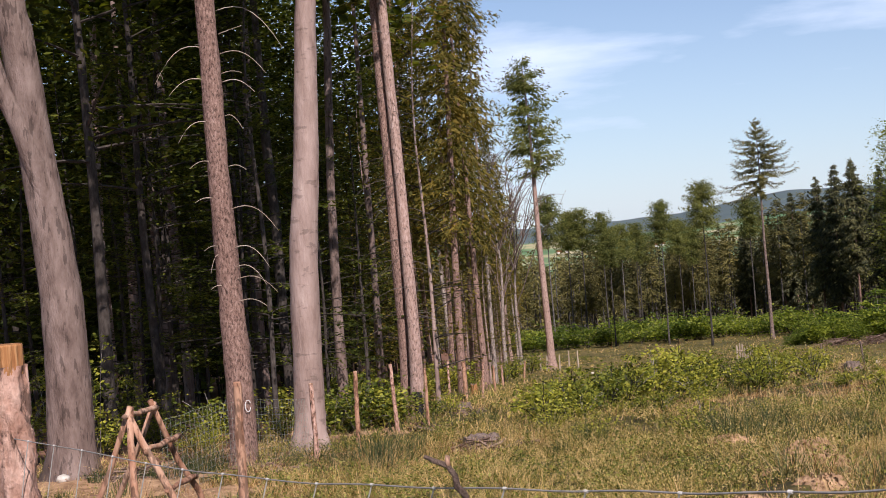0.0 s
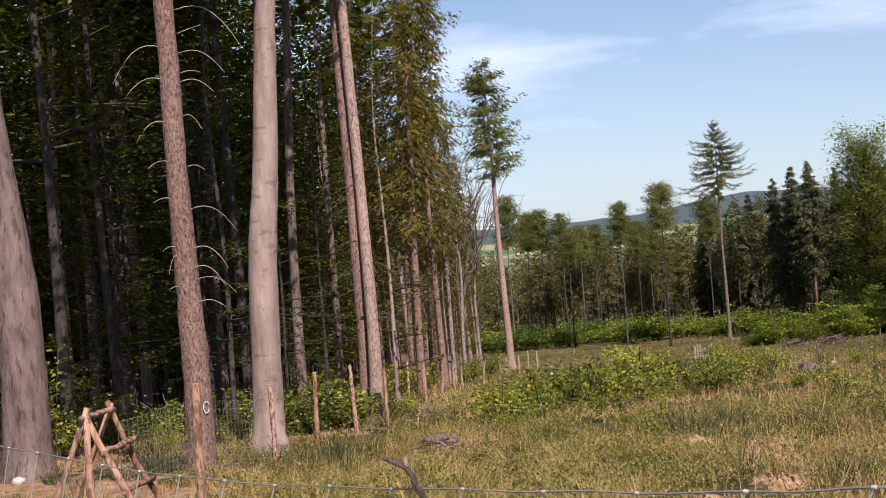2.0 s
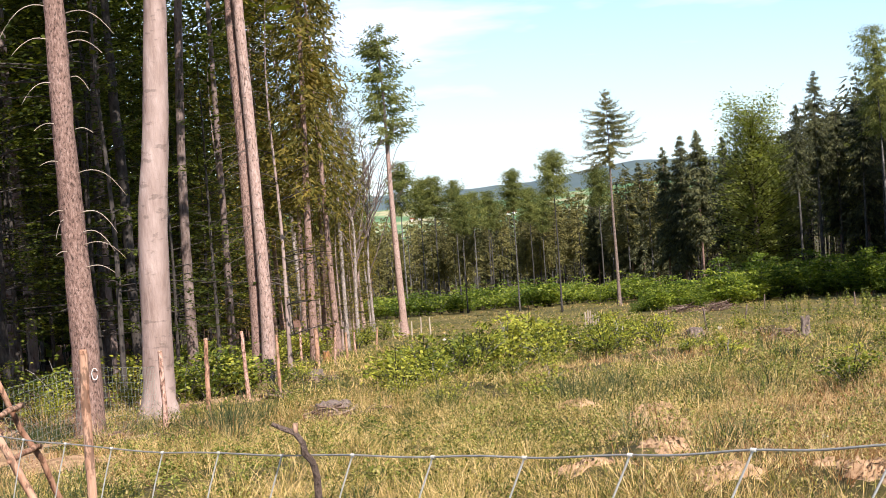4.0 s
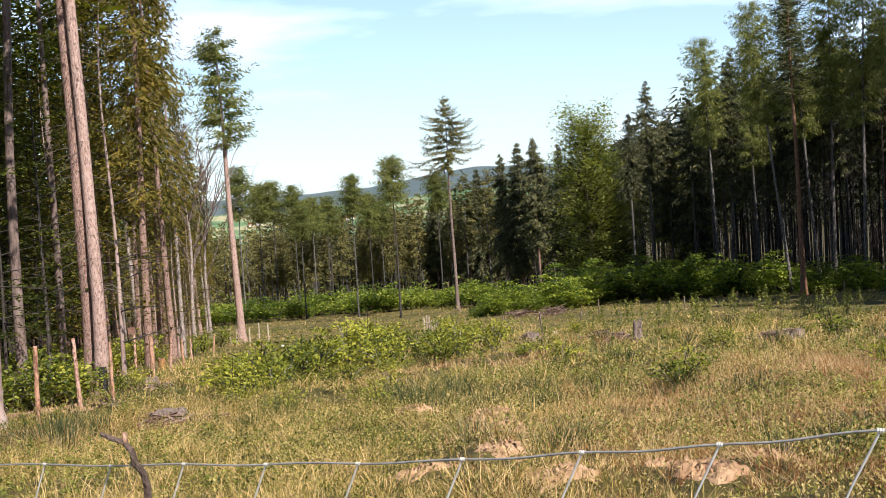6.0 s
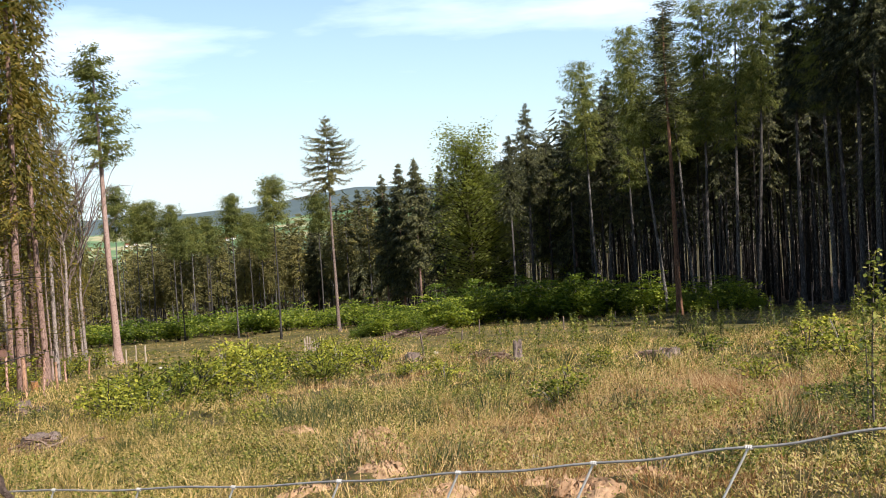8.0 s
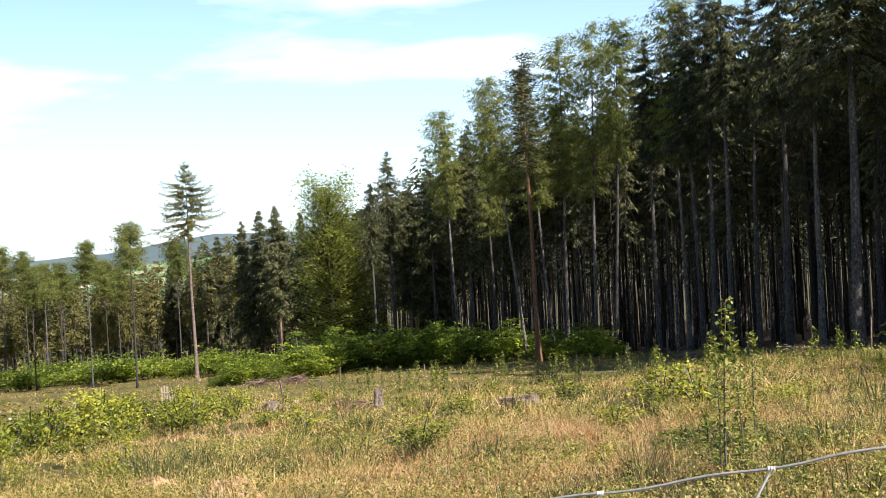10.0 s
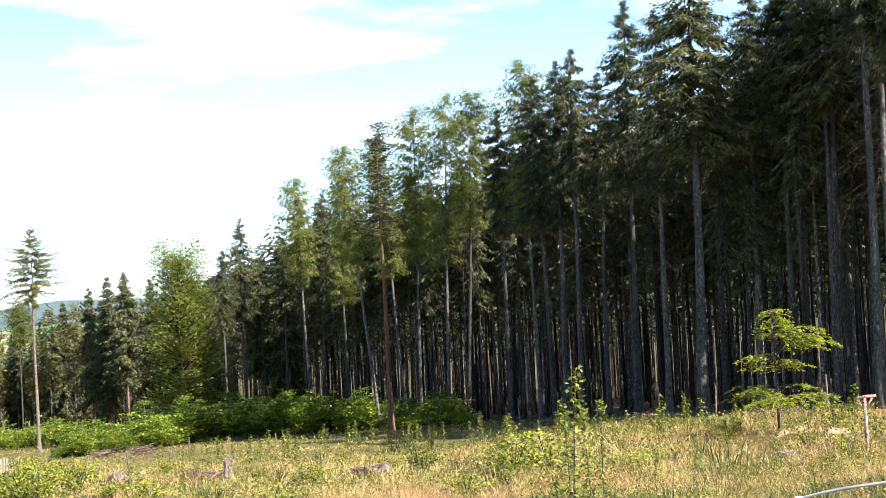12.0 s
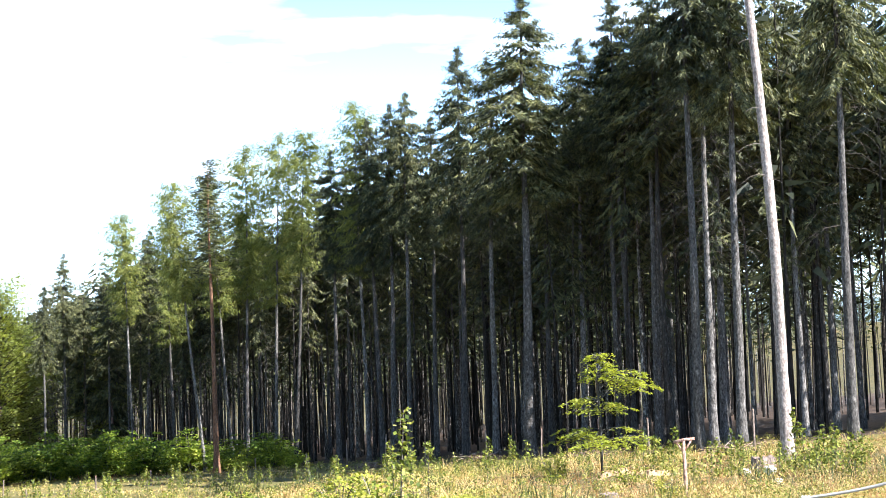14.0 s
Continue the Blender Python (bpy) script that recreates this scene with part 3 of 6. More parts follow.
def leaf_fan(shape, r, start, way, length, per, leaf, slot=0, rough=0.45):
    """A level spray: leaves set to both sides of a thin twig, in one plane that sags towards the tip."""
    k = np.linspace(0.08, 1.0, per)
    side = unit(np.cross(way, np.array([0, 0, 1.0])))
    turn = np.where(np.arange(per) % 2 == 0, 1.0, -1.0)
    p = start[None] + way[None] * (length * k)[:, None] + np.array([[0, 0, -0.22]]) * (length * k * k)[:, None]
    wide = 0.26 * length * (1.1 - k) + 0.04
    p = p + side[None] * (turn * wide * r.uniform(0.1, 1.0, per))[:, None] + r.standard_normal((per, 3)) * np.array([0.03, 0.03, 0.025])
    a = unit(way[None] * 0.7 + side[None] * turn[:, None] + 0.3 * r.standard_normal((per, 3)) * np.array([1, 1, 0.6]))
    b = unit(np.cross(a, np.array([0, 0, 1.0]) + rough * r.standard_normal((per, 3))))
    q = leaf * r.uniform(0.65, 1.3, (per, 1))
    return leaves(shape, p, a * q, b * q * 0.34, slot)


def make_tiered_beech(name, label, seed, height=17.0, girth=0.1, base=3.0, reach=3.2, limbs=34, fans=6, per=14, leaf=0.13, group=""):
    """A shaded beech: long level limbs, each with flat sprays along it, and dark gaps between the tiers."""
    r = np.random.default_rng(seed)
    root = tagged(new(name), label, "tree", group)
    s, (axis, rad) = trunk_shape(height * 0.97, girth, seed, 8, 16, flare=1.4, wobble=0.22)
    crown, wood = Shape(), Shape()
    for q in range(limbs):
        t = r.uniform(0, 0.95)
        h = base + (height * 0.96 - base) * t
        th = r.uniform(0, 6.283)
        o = unit(np.array([math.cos(th), math.sin(th), r.uniform(0.0, 0.25) + 0.4 * t]))
        L = reach * r.uniform(0.45, 1.15) * (1 - t) ** 0.5 + 0.4
        p = limb_path(axis(h), o, L, -0.16)
        add_tube(wood, p, np.linspace(max(0.012, rad(h) * 0.35), 0.005, 5), 4, False)
        for _ in range(fans):
            k = r.uniform(0.25, 1.0)
            c = axis(h) + o * L * k - np.array([0, 0, 0.16]) * L * k * k
            ph = th + r.choice([-1, 1]) * r.uniform(0.1, 1.1)
            leaf_fan(crown, r, c, np.array([math.cos(ph), math.sin(ph), r.uniform(-0.1, 0.12)]), r.uniform(0.5, 1.3), per, leaf)
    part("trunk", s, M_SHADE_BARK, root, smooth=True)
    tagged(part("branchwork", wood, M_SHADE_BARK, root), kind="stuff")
    part("crown", crown, M_DIMMED_LEAF, root)
    return root


class Stock:
    """Several grown individuals of one kind; the first use of each stands itself, later ones are copies."""

    def __init__(self, roots, heights):
        self.roots, self.heights, self.used, self.turn = roots, heights, set(), 0

    def plant(self, x, y, height, lean_az=0.0, lean=0.0, spin=None, label="", pick=None, thick=1.0):
        i = (self.turn if pick is None else pick) % len(self.roots)
        self.turn += 1
        k = height / self.heights[i]
        z = float(land(x, y)) - 0.05
        sp = rng.uniform(0, 360) if spin is None else spin
        tilt = Matrix.Rotation(radians(lean), 4, Vector((-math.cos(radians(lean_az)), math.sin(radians(lean_az)), 0)))
        m = Matrix.Translation((x, y, z)) @ tilt @ pose(0, 0, 0, 0, 0, sp) @ Matrix.Diagonal((k * thick, k * thick, k, 1))
        ob = self.roots[i]
        if i not in self.used:
            self.used.add(i)
            ob.matrix_basis = m
        else:
            q = ob.matrix_basis.to_scale()
            ob = copy_thing(ob, m @ Matrix.Diagonal((1 / q.x, 1 / q.y, 1 / q.z, 1)))
        if label:
            tagged(ob, label)
        return ob


# ---------------------------------------------------------------- stocks of trees
EDGE_LABEL = "tall straight spruce with a bare lower trunk at the forest edge"
SPRUCE = Stock([make_conifer("spruce", EDGE_LABEL, 100 + i, 24, 0.2, b, 4.4, 165, 96, droop=0.36, spray=0.36, narrow=0.125, hang=0.65, group="spruces of the forest edge", shape_pow=0.85, cap=r_,
                             bark=M_PALE_BARK, twigs=70, low_rise=-0.3, top_up=0.45, loose=0.55, layers=32, jitter=0.07) for i, (b, r_) in enumerate([(13.5, 2.5), (14.8, 2.1), (15.2, 2.3), (13.0, 2.2)])], [24] * 4)
LARCHES = Stock([make_conifer("larch", "slender larch with a light green feathery crown", 130 + i, 23, 0.15, b, 4.6, 190, 54, bark=M_PALE_BARK, needles=M_LARCH, droop=0.12,
                              spray=0.4, narrow=0.11, hang=0.6, jitter=0.12, shape_pow=0.5, cap=2.1, top_up=0.6, low_rise=0.0, layers=40, loose=0.6, group="larches of the forest edge", twigs=44)
                 for i, b in enumerate([12.0, 13.5, 11.0])], [23] * 3)
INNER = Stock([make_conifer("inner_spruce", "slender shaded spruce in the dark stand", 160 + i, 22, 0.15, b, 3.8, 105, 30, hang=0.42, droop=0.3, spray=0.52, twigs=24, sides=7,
                            rings=9, narrow=0.14, shape_pow=0.7, cap=2.3, bark=(M_PALE_BARK, M_DIMMED_BARK, M_DIMMED_BARK, M_DIMMED_BARK)[i], twig_mat=M_STICK, loose=0.7, top_up=0.35, group="inner spruces") for i, b in enumerate([12.5, 8.5, 10.5, 14.0])], [22] * 4)
FAR = Stock([make_conifer("far_spruce", "dark spruce of the far forest edge", 190 + i, 20, 0.16, b, 4.2, 200, 44, hang=0.5, jitter=0.1, droop=0.3, spray=0.62, twigs=0, sides=6, rings=7, narrow=0.17, needles=M_NEEDLES,
                          cap=2.6, loose=0.7, top_up=0.3, group="far spruces", layers=26) for i, b in enumerate([3.5, 5.0, 6.5])], [20] * 3)
FAR_PINE = Stock([make_conifer("far_pine", "tall thin pine with a bare stem and a dense domed crown", 210 + i, 22, 0.15, b, 4.0, 150, 50, hang=0.45, jitter=0.22, droop=0.1, spray=0.42, twigs=8, sides=7,
                               rings=10, narrow=0.16, shape_pow=0.5, cap=2.9, layers=12, loose=2.0, needles=M_LARCH, bark=M_PALE_BARK, low_rise=0.1, top_up=0.6, group="seed pines")
                  for i, b in enumerate([15.5, 16.0, 14.5])], [22] * 3)
FAR_LARCH = Stock([make_conifer("far_larch", "grey-green larch of the far stand", 230 + i, 20, 0.15, 8.0, 3.4, 100, 18, hang=0.3, jitter=0.15, droop=0.1, spray=0.75, twigs=0, sides=6, rings=7,
                                needles=M_FAR_NEEDLES, shape_pow=0.5, cap=2.3, layers=30, loose=0.8, narrow=0.15, bark=M_PALE_BARK, top_up=0.7, group="far larches") for i in range(2)], [20] * 2)
EDGE_LEFT = Stock([make_conifer("browning_conifer", "thin conifer with drooping yellowish twigs along the clearing", 250 + i, 22, 0.15, 6.5, 2.6, 100, 46, hang=0.5, jitter=0.14, bark=(M_PINK_BARK, M_CLEAR_BARK, M_SPRUCE_BARK)[i],
                                needles=M_EDGE_NEEDLES, droop=0.35, spray=0.34, narrow=0.14, twigs=44, shape_pow=0.4, cap=1.9, layers=24, loose=0.5, group="edge conifers") for i in range(3)], [22] * 3)
EDGE_BROAD = Stock([make_broadleaf("edge_hornbeam", "thin yellowish-green broadleaf tree along the clearing", 320 + i, 17, 0.09, 1.6, 2.3, 46, 50, 0.19, leafmat=M_EDGE_NEEDLES,
                                   group="edge broadleaves", tiers=False, spread=0.6, shape_pow=0.3) for i in range(2)], [17] * 2)
YOUNG_BEECH = Stock([make_tiered_beech("young_beech", "slim shaded beech with level leafy tiers inside the wood", 270 + i, 17, 0.1, 2.6, 3.6, 44, 7, 14, 0.135, "young beeches") for i in range(4)], [17] * 4)
BIG_BEECH = Stock([make_broadleaf("edge_beech", "full-crowned light green beech at the forest edge", 290, 18, 0.3, 1.2, 4.4, 360, 95, 0.25, tiers=False, spread=0.42, top_limbs=1.5,
                                  leafmat=M_EDGE_BEECH, dome=True)], [20.5])
SHADE = Stock([make_broadleaf("canopy_beech", "tall beech with a closed crown over the wood", 300 + i, 24, 0.18, 8.0, 4.6, 34, 90, 0.24, tiers=False, spread=0.6, leafmat=M_DIMMED_LEAF, bark=M_SHADE_BARK,
                              sides=8, group="canopy beeches") for i in range(2)], [24] * 2)


def joined_stand(name, label, roots, seed, lo, hi, base, reach, girth, sprays, needles, bark, spray=1.1, narrow=0.22):
    """The trees too deep in the wood to tell apart, as one mesh of trunks and foliage."""
    r = np.random.default_rng(seed)
    s = Shape()
    roots = np.array(roots)
    for (x, y), z0 in zip(roots, land(roots[:, 0], roots[:, 1])):
        h = r.uniform(lo, hi)
        lean = r.standard_normal(2) * 0.25
        p = np.array([[x, y, z0 - 0.2], [x + lean[0] * 0.4, y + lean[1] * 0.4, z0 + h * 0.45], [x + lean[0], y + lean[1], z0 + h]])
        g = girth * r.uniform(0.6, 1.25)
        add_tube(s, p, [g, g * 0.65, 0.02], 6, False, 0, 0, 0)
        q = sprays
        t = r.uniform(0, 1, q)
        hh = base * r.uniform(0.7, 1.3) + (h - base) * t
        th = r.uniform(0, 6.283, q)
        k = reach * (1 - t) ** 0.5 * r.uniform(0.1, 1.0, q)
        c = np.stack([x + np.cos(th) * k, y + np.sin(th) * k, z0 + hh], 1)
        a = np.stack([np.cos(th), np.sin(th), r.uniform(-1.1, 0.1, q)], 1)
        a = unit(a) * (spray * r.uniform(0.5, 1.2, q))[:, None]
        b = unit(np.cross(a, random_dirs(r, q) + np.array([0, 0, 0.7]))) * (spray * narrow * r.uniform(0.6, 1.2, q))[:, None]
        needle_sprays(s, c, a, b, 1)
    ob = part(name, s, [bark, needles])
    return tagged(ob, label, "forest", kind="stuff")


def at(az, d):
    p = polar(az, d)
    return p.x, p.y


# right-hand forest edge: heading, distance, height, lean to the side
RIGHT_SPRUCES = [(54.24, 53, 24, 0.4), (48.08, 55, 24, 0.6), (48.67, 60, 23, 0.6), (49.13, 62, 23, 0.6), (49.81, 56, 24, 0.8), (45.42, 66, 22.6, -1.0), (43.35, 70, 21.5, 1.2),
                 (39.61, 72, 21.5, 0.7), (38.37, 75, 23.2, 0.6), (37.11, 80, 20.5, 0.8), (35.98, 80, 22, 0.9), (35.32, 82, 21.9, 0.8), (34.84, 84, 21.5, -1.2), (32.99, 88, 20.5, 0),
                 (25.07, 125, 21.8, 1.7), (21.84, 135, 21.4, 0.1), (21.05, 130, 17.8, 0)]
for a, d, h, lean in RIGHT_SPRUCES:
    SPRUCE.plant(*at(a, d), h, a + 90, lean)
SPRUCE.plant(*at(41.04, 66), 22.9, 131, 0.9, pick=0, thick=1.5, label="stout old spruce with a broad crown at the forest edge")
for a, d, h, lean in [(34.25, 86, 22.8, -0.9), (31.17, 92, 22.5, 3.1), (30.34, 95, 23.1, 1.8), (29.17, 98, 23, 1.0), (24.57, 118, 21.9, -1.9), (26.2, 112, 21.0, -1.0), (28.6, 104, 22, -4)]:
    LARCHES.plant(*at(a, d), h * 1.01, a + 90, lean)
RED = make_conifer("red_pine", "pine with an orange-red upper trunk and a ragged crown", 140, 22, 0.2, 13.5, 2.6, 100, 50, hang=0.1, jitter=0.14, bark=M_PINE_BARK, narrow=0.13, droop=0.05, spray=0.36, shape_pow=0.5, cap=1.9, low_rise=0.0, loose=0.6, twigs=40)
RED.matrix_world = Matrix.Translation(on_land(27.89, 95)) @ pose(0, 0, 0, 0, -0.6, 20)
LARCHES.plant(*at(27.43, 100), 21.2, 117, -5.6)
BIG_BEECH.plant(*at(19.26, 138), 21.8)
BIG_BEECH.plant(*at(23.3, 142), 17)
BIG_BEECH.plant(*at(20.4, 146), 17)
for a, d, h in [(16.31, 168, 20), (15.64, 172, 19), (17.03, 163, 20), (14.59, 188, 18.8), (14.93, 178, 17.5), (18.1, 155, 18), (13.98, 185, 17.7), (13.3, 190, 17), (22.6, 140, 18), (23.7, 135, 19)]:
    (FAR_LARCH if h < 18 else FAR).plant(*at(a, d), h)

# the stand behind the right-hand edge
for q in range(120):
    y = rng.uniform(26, 150) if q < 60 else rng.uniform(40, 120)
    depth = 0.5 + 13 * rng.uniform(0, 1) ** 1.4
    x = float(right_edge(y)) + depth + 1.5
    az = math.degrees(math.atan2(x, y))
    if az > 62:
        continue
    INNER.plant(x, y, rng.uniform(17, 22), rng.uniform(0, 360), rng.uniform(0, 2.4), thick=rng.uniform(0.7, 1.05))

for _ in range(14):
    y = rng.uniform(26, 62)
    SPRUCE.plant(float(right_edge(y)) + rng.uniform(3, 14), y, rng.uniform(20, 23), rng.uniform(0, 360), rng.uniform(0, 1.2))

deep = []
for _ in range(2250):
    y = rng.uniform(22, 250)
    x = float(right_edge(y)) + rng.uniform(5, 125)
    az = math.degrees(math.atan2(x, y))
    if az < 66 and not (az > 53.5 and x > 90 and rng.uniform() < 0.65):
        deep.append((x, y))
for _ in range(420):  # unseen trees added south of the stand to keep the sun out
    y = rng.uniform(-25, 24)
    deep.append((float(right_edge(y)) + rng.uniform(2, 45), y))
joined_stand("deep_spruce_stand", "dense shaded interior of the spruce stand", deep, 41, 16, 21, 9.0, 2.2, 0.11, 64, M_NEEDLES, M_DIMMED_BARK, 1.3, 0.13)

# far end of the clearing
for a, d, h in [(9.22, 152, 15.6), (11.0, 131, 15.3), (6.76, 170, 16.5), (5.87, 172, 17.3), (5.29, 178, 17.5), (4.46, 172, 19.5), (7.5, 185, 15.8), (12.85, 170, 16.5), (8.2, 190, 16.2), (7.0, 165, 13.5),
                (9.9, 175, 15), (10.4, 190, 15)]:
    FAR_PINE.plant(*at(a, d), h + 0.4)
far = [(rng.uniform(-6, 19), rng.uniform(205, 300)) for _ in range(680)]
joined_stand("far_wood", "grey-green wood closing the far end of the clearing", [at(a, d) for a, d in far if a > 6.0], 42, 12.5, 16.8, 3.5, 2.5, 0.16, 140, M_FAR_NEEDLES, M_PALE_BARK, 1.0, 0.16)
joined_stand("far_wood", "lower grey-green wood with the valley showing over it", [at(a, d) for a, d in far if a <= 6.0], 44, 11.5, 15.6, 3.0, 2.5, 0.16, 140, M_FAR_NEEDLES, M_PALE_BARK, 1.0, 0.16)
for _ in range(60):
    a, d = rng.uniform(-1, 16), rng.uniform(188, 212)
    (FAR_LARCH if a < 12 or rng.uniform() < 0.3 else FAR).plant(*at(a, d), rng.uniform(14.5, 18.5) * (0.76 if a < 10.5 else 0.9), rng.uniform(0, 360), rng.uniform(0, 1.5))



def make_house(az, d, width, turn):
    """A small plastered house of the valley village."""
    root = tagged(new("house"), "white plastered house with a red tiled roof in the valley", "house", "valley houses")
    root.matrix_world = Matrix.Translation(on_land(az, d)) @ pose(0, 0, 0, 0, 0, turn)
    w, q, h, top = width / 2, width * 0.36, width * 0.42, width * 0.72
    v = [(-w, -q, -2), (w, -q, -2), (w, q, -2), (-w, q, -2), (-w, -q, h), (w, -q, h), (w, q, h), (-w, q, h), (-w, 0, top), (w, 0, top)]
    body = Shape().add(v, [(0, 1, 5, 4), (1, 2, 6, 5), (2, 3, 7, 6), (3, 0, 4, 7)])
    body.add([v[4], v[7], v[8], v[5], v[6], v[9]], [(0, 1, 2), (4, 3, 5)])
    part("wall", body, M_WALL, root)
    e = 0.5
    r_ = [(-w - e, -q - e, h - 0.3), (w + e, -q - e, h - 0.3), (w + e, 0, top + 0.25), (-w - e, 0, top + 0.25), (-w - e, q + e, h - 0.3), (w + e, q + e, h - 0.3)]
    r_ += [(a, b, c + 0.35) for a, b, c in r_]
    part("roof", Shape().add(r_, [(6, 7, 8, 9), (9, 8, 11, 10), (0, 3, 2, 1), (3, 4, 5, 2), (0, 1, 7, 6), (4, 10, 11, 5), (0, 6, 9, 3), (3, 9, 10, 4), (1, 2, 8, 7), (2, 5, 11, 8)]), M_ROOF, root)


for a, d, w, turn in [(4.9, 2620, 9, 20), (5.2, 2640, 8, 70), (9.0, 2600, 9, -15), (9.25, 2620, 8, 40)]:
    make_house(a, d, w, turn)

# two lone seed trees in the clearing
LARCH = make_conifer("lone_larch", "lone larch with tiered upswept boughs on a long bare stem", 403, 22.6, 0.2, 14.8, 6.2, 120, 84, hang=0.5, jitter=0.06, bark=M_STUMP, needles=M_FAR_NEEDLES, droop=0.34, spray=0.42,
                     narrow=0.11, layers=22, loose=1.2, shape_pow=0.95, top_up=0.8, low_rise=0.2, twigs=4, sides=10, rings=18)
LARCH.matrix_world = Matrix.Translation(on_land(13.45, 141)) @ pose(0, 0, 0, 0, -0.5, -13)
PINE = make_conifer("lone_spruce", "lone thin conifer with a ragged one-sided crown", 402, 20.6, 0.26, 13.0, 3.3, 110, 66, hang=0.42, jitter=0.12, bark=M_PINK_BARK, needles=M_LARCH, droop=0.15, spray=0.36,
                    narrow=0.14, shape_pow=0.5, cap=2.3, twigs=24, sides=12, rings=18, low_rise=0.05, top_up=0.6, layers=16, loose=0.9)
PINE.matrix_world = Matrix.Translation(on_land(4.24, 89)) @ pose(0, 0, 0, 0, -1.3, -4)


# ---------------------------------------------------------------- left-hand wood: the trees that stand out singly
def make_hero(name, label, az, d, profile, bark, seed, height=23.0, forks=(), leafmat=None, crown=True, sides=16, rough=0.02, twigs=None, flare=0.0):
    """A tree from a profile of height, sideways bow and radius, with its crown far above."""
    r = np.random.default_rng(seed)
    root = tagged(new(name), label, "tree")
    root.matrix_world = Matrix.Translation(on_land(az, d, -0.05)) @ pose(0, 0, 0, 0, 0, -az)
    prof = np.array(profile)
    top = prof[-1]
    k = (top[1] - prof[-3][1]) / (top[0] - prof[-3][0])
    more = np.linspace(top[0], height, 5)[1:]
    prof = np.concatenate([[(-0.4, 0, prof[0][2] * 1.15)], prof, np.stack([more, top[1] + k * 0.5 * (more - top[0]), np.linspace(top[2], 0.03, 5)[1:]], 1)])
    z = np.concatenate([np.arange(-0.4, top[0], 0.3), more])
    x = np.interp(z, prof[:, 0], prof[:, 1])
    for _ in range(2):
        x[1:-1] = (x[:-2] + 2 * x[1:-1] + x[2:]) / 4
    rad = np.interp(z, prof[:, 0], prof[:, 2])
    pts = np.stack([x, 0.06 * np.sin(z * 0.5 + seed), z], 1)
    s = Shape()
    add_tube(s, pts, rad, sides, True, rough, seed)
    if flare:  # buttressed foot
        v = s.v[0]
        n = len(z) * sides
        th = np.tile(np.linspace(0, 2 * np.pi, sides, endpoint=False), len(z))
        k = 1 + flare * np.exp(-np.maximum(np.repeat(z, sides), 0) / 0.4) * np.maximum(0, np.sin(3 * th + seed)) ** 1.5
        mid = np.repeat(pts, sides, axis=0)
        v[:n] = mid + (v[:n] - mid) * k[:, None]
    axis = lambda h: np.array([np.interp(h, z, x), 0.06 * math.sin(h * 0.5 + seed), h])
    girth = lambda h: float(np.interp(h, z, rad))
    for fork in forks:
        f_ = Shape()
        add_tube(f_, [(q[1], q[3], q[0]) for q in fork], [q[2] for q in fork], 12, False, 0.02, seed + 1)
        part("fork", f_, bark, root, smooth=True)
    part("trunk", s, bark, root, smooth=True)
    if twigs:
        tw = Shape()
        dead_twigs(tw, r, axis, girth, *twigs)
        tagged(part("dead_branchwork", tw, M_DEADWOOD, root, "bare curved dead twigs"), kind="stuff")
    if crown and leafmat:
        c, *_ = conifer_crown(r, axis, height, top[0] + 1.0, 2.4, 120, 50, 0.3, 0.4, 0.5, 0.13, 0.6)
        part("crown", c, leafmat, root)
    elif crown:
        c = Shape()
        for _ in range(26):
            h = r.uniform(max(top[0] + 2, height * 0.55), height)
            o = unit(np.array([r.standard_normal(), r.standard_normal(), 0.3]))
            kk = r.uniform(0.2, 1, 55)[:, None]
            leaf_cloud(c, r, axis(h)[None] + o[None] * 3.6 * kk, np.array([0.8, 0.8, 0.5]), 0.55, 0.5)
        part("crown", c, M_DIMMED_LEAF, root)
    return root


make_hero("old_beech", "massive grey beech forking low, with dark bark scars", -16.09, 27.6,
          [(0, 0, 0.56), (0.3, 0.03, 0.5), (0.58, 0.05, 0.46), (2.25, 0.09, 0.43), (3.71, 0.08, 0.40), (5.05, -0.03, 0.37), (6.4, -0.16, 0.34), (7.63, -0.25, 0.33), (8.85, -0.37, 0.33), (9.5, -0.42, 0.33)],
          M_OLD_BEECH, 11, sides=22, flare=0.35,
          forks=[[(5.2, 0.02, 0.2, -0.1), (6.2, -0.2, 0.22, -0.14), (7.02, -0.45, 0.19, -0.16), (7.7, -0.72, 0.17, -0.18), (8.87, -0.98, 0.16, -0.2), (12.0, -1.6, 0.13, -0.4), (16, -2.4, 0.05, -0.8)]])
make_hero("slim_beech", "slim bowed grey beech trunk", -14.26, 49, [(0, 0, 0.19), (2.35, 0.13, 0.16), (4.56, 0.11, 0.15), (6.96, 0.07, 0.14), (9.35, 0.14, 0.13), (13.3, 0.34, 0.12), (15.3, 0.43, 0.11)],
          M_BEECH_BARK, 12)
SPRUCE_NEAR = make_hero("dead_twigged_spruce", "scaly reddish-grey spruce trunk with dead twigs and a white mark", -9.3, 24.3,
                        [(0, 0.1, 0.28), (0.66, 0.12, 0.245), (2.07, 0.11, 0.235), (3.69, 0.08, 0.215), (5.5, 0.05, 0.19), (7.31, 0.06, 0.175), (8.52, 0.05, 0.165)], M_SPRUCE_BARK, 13, 24,
                        leafmat=M_NEEDLES, rough=0.035, twigs=(1.6, 11, 46, 0.22, 0, 0.008, 0.1))


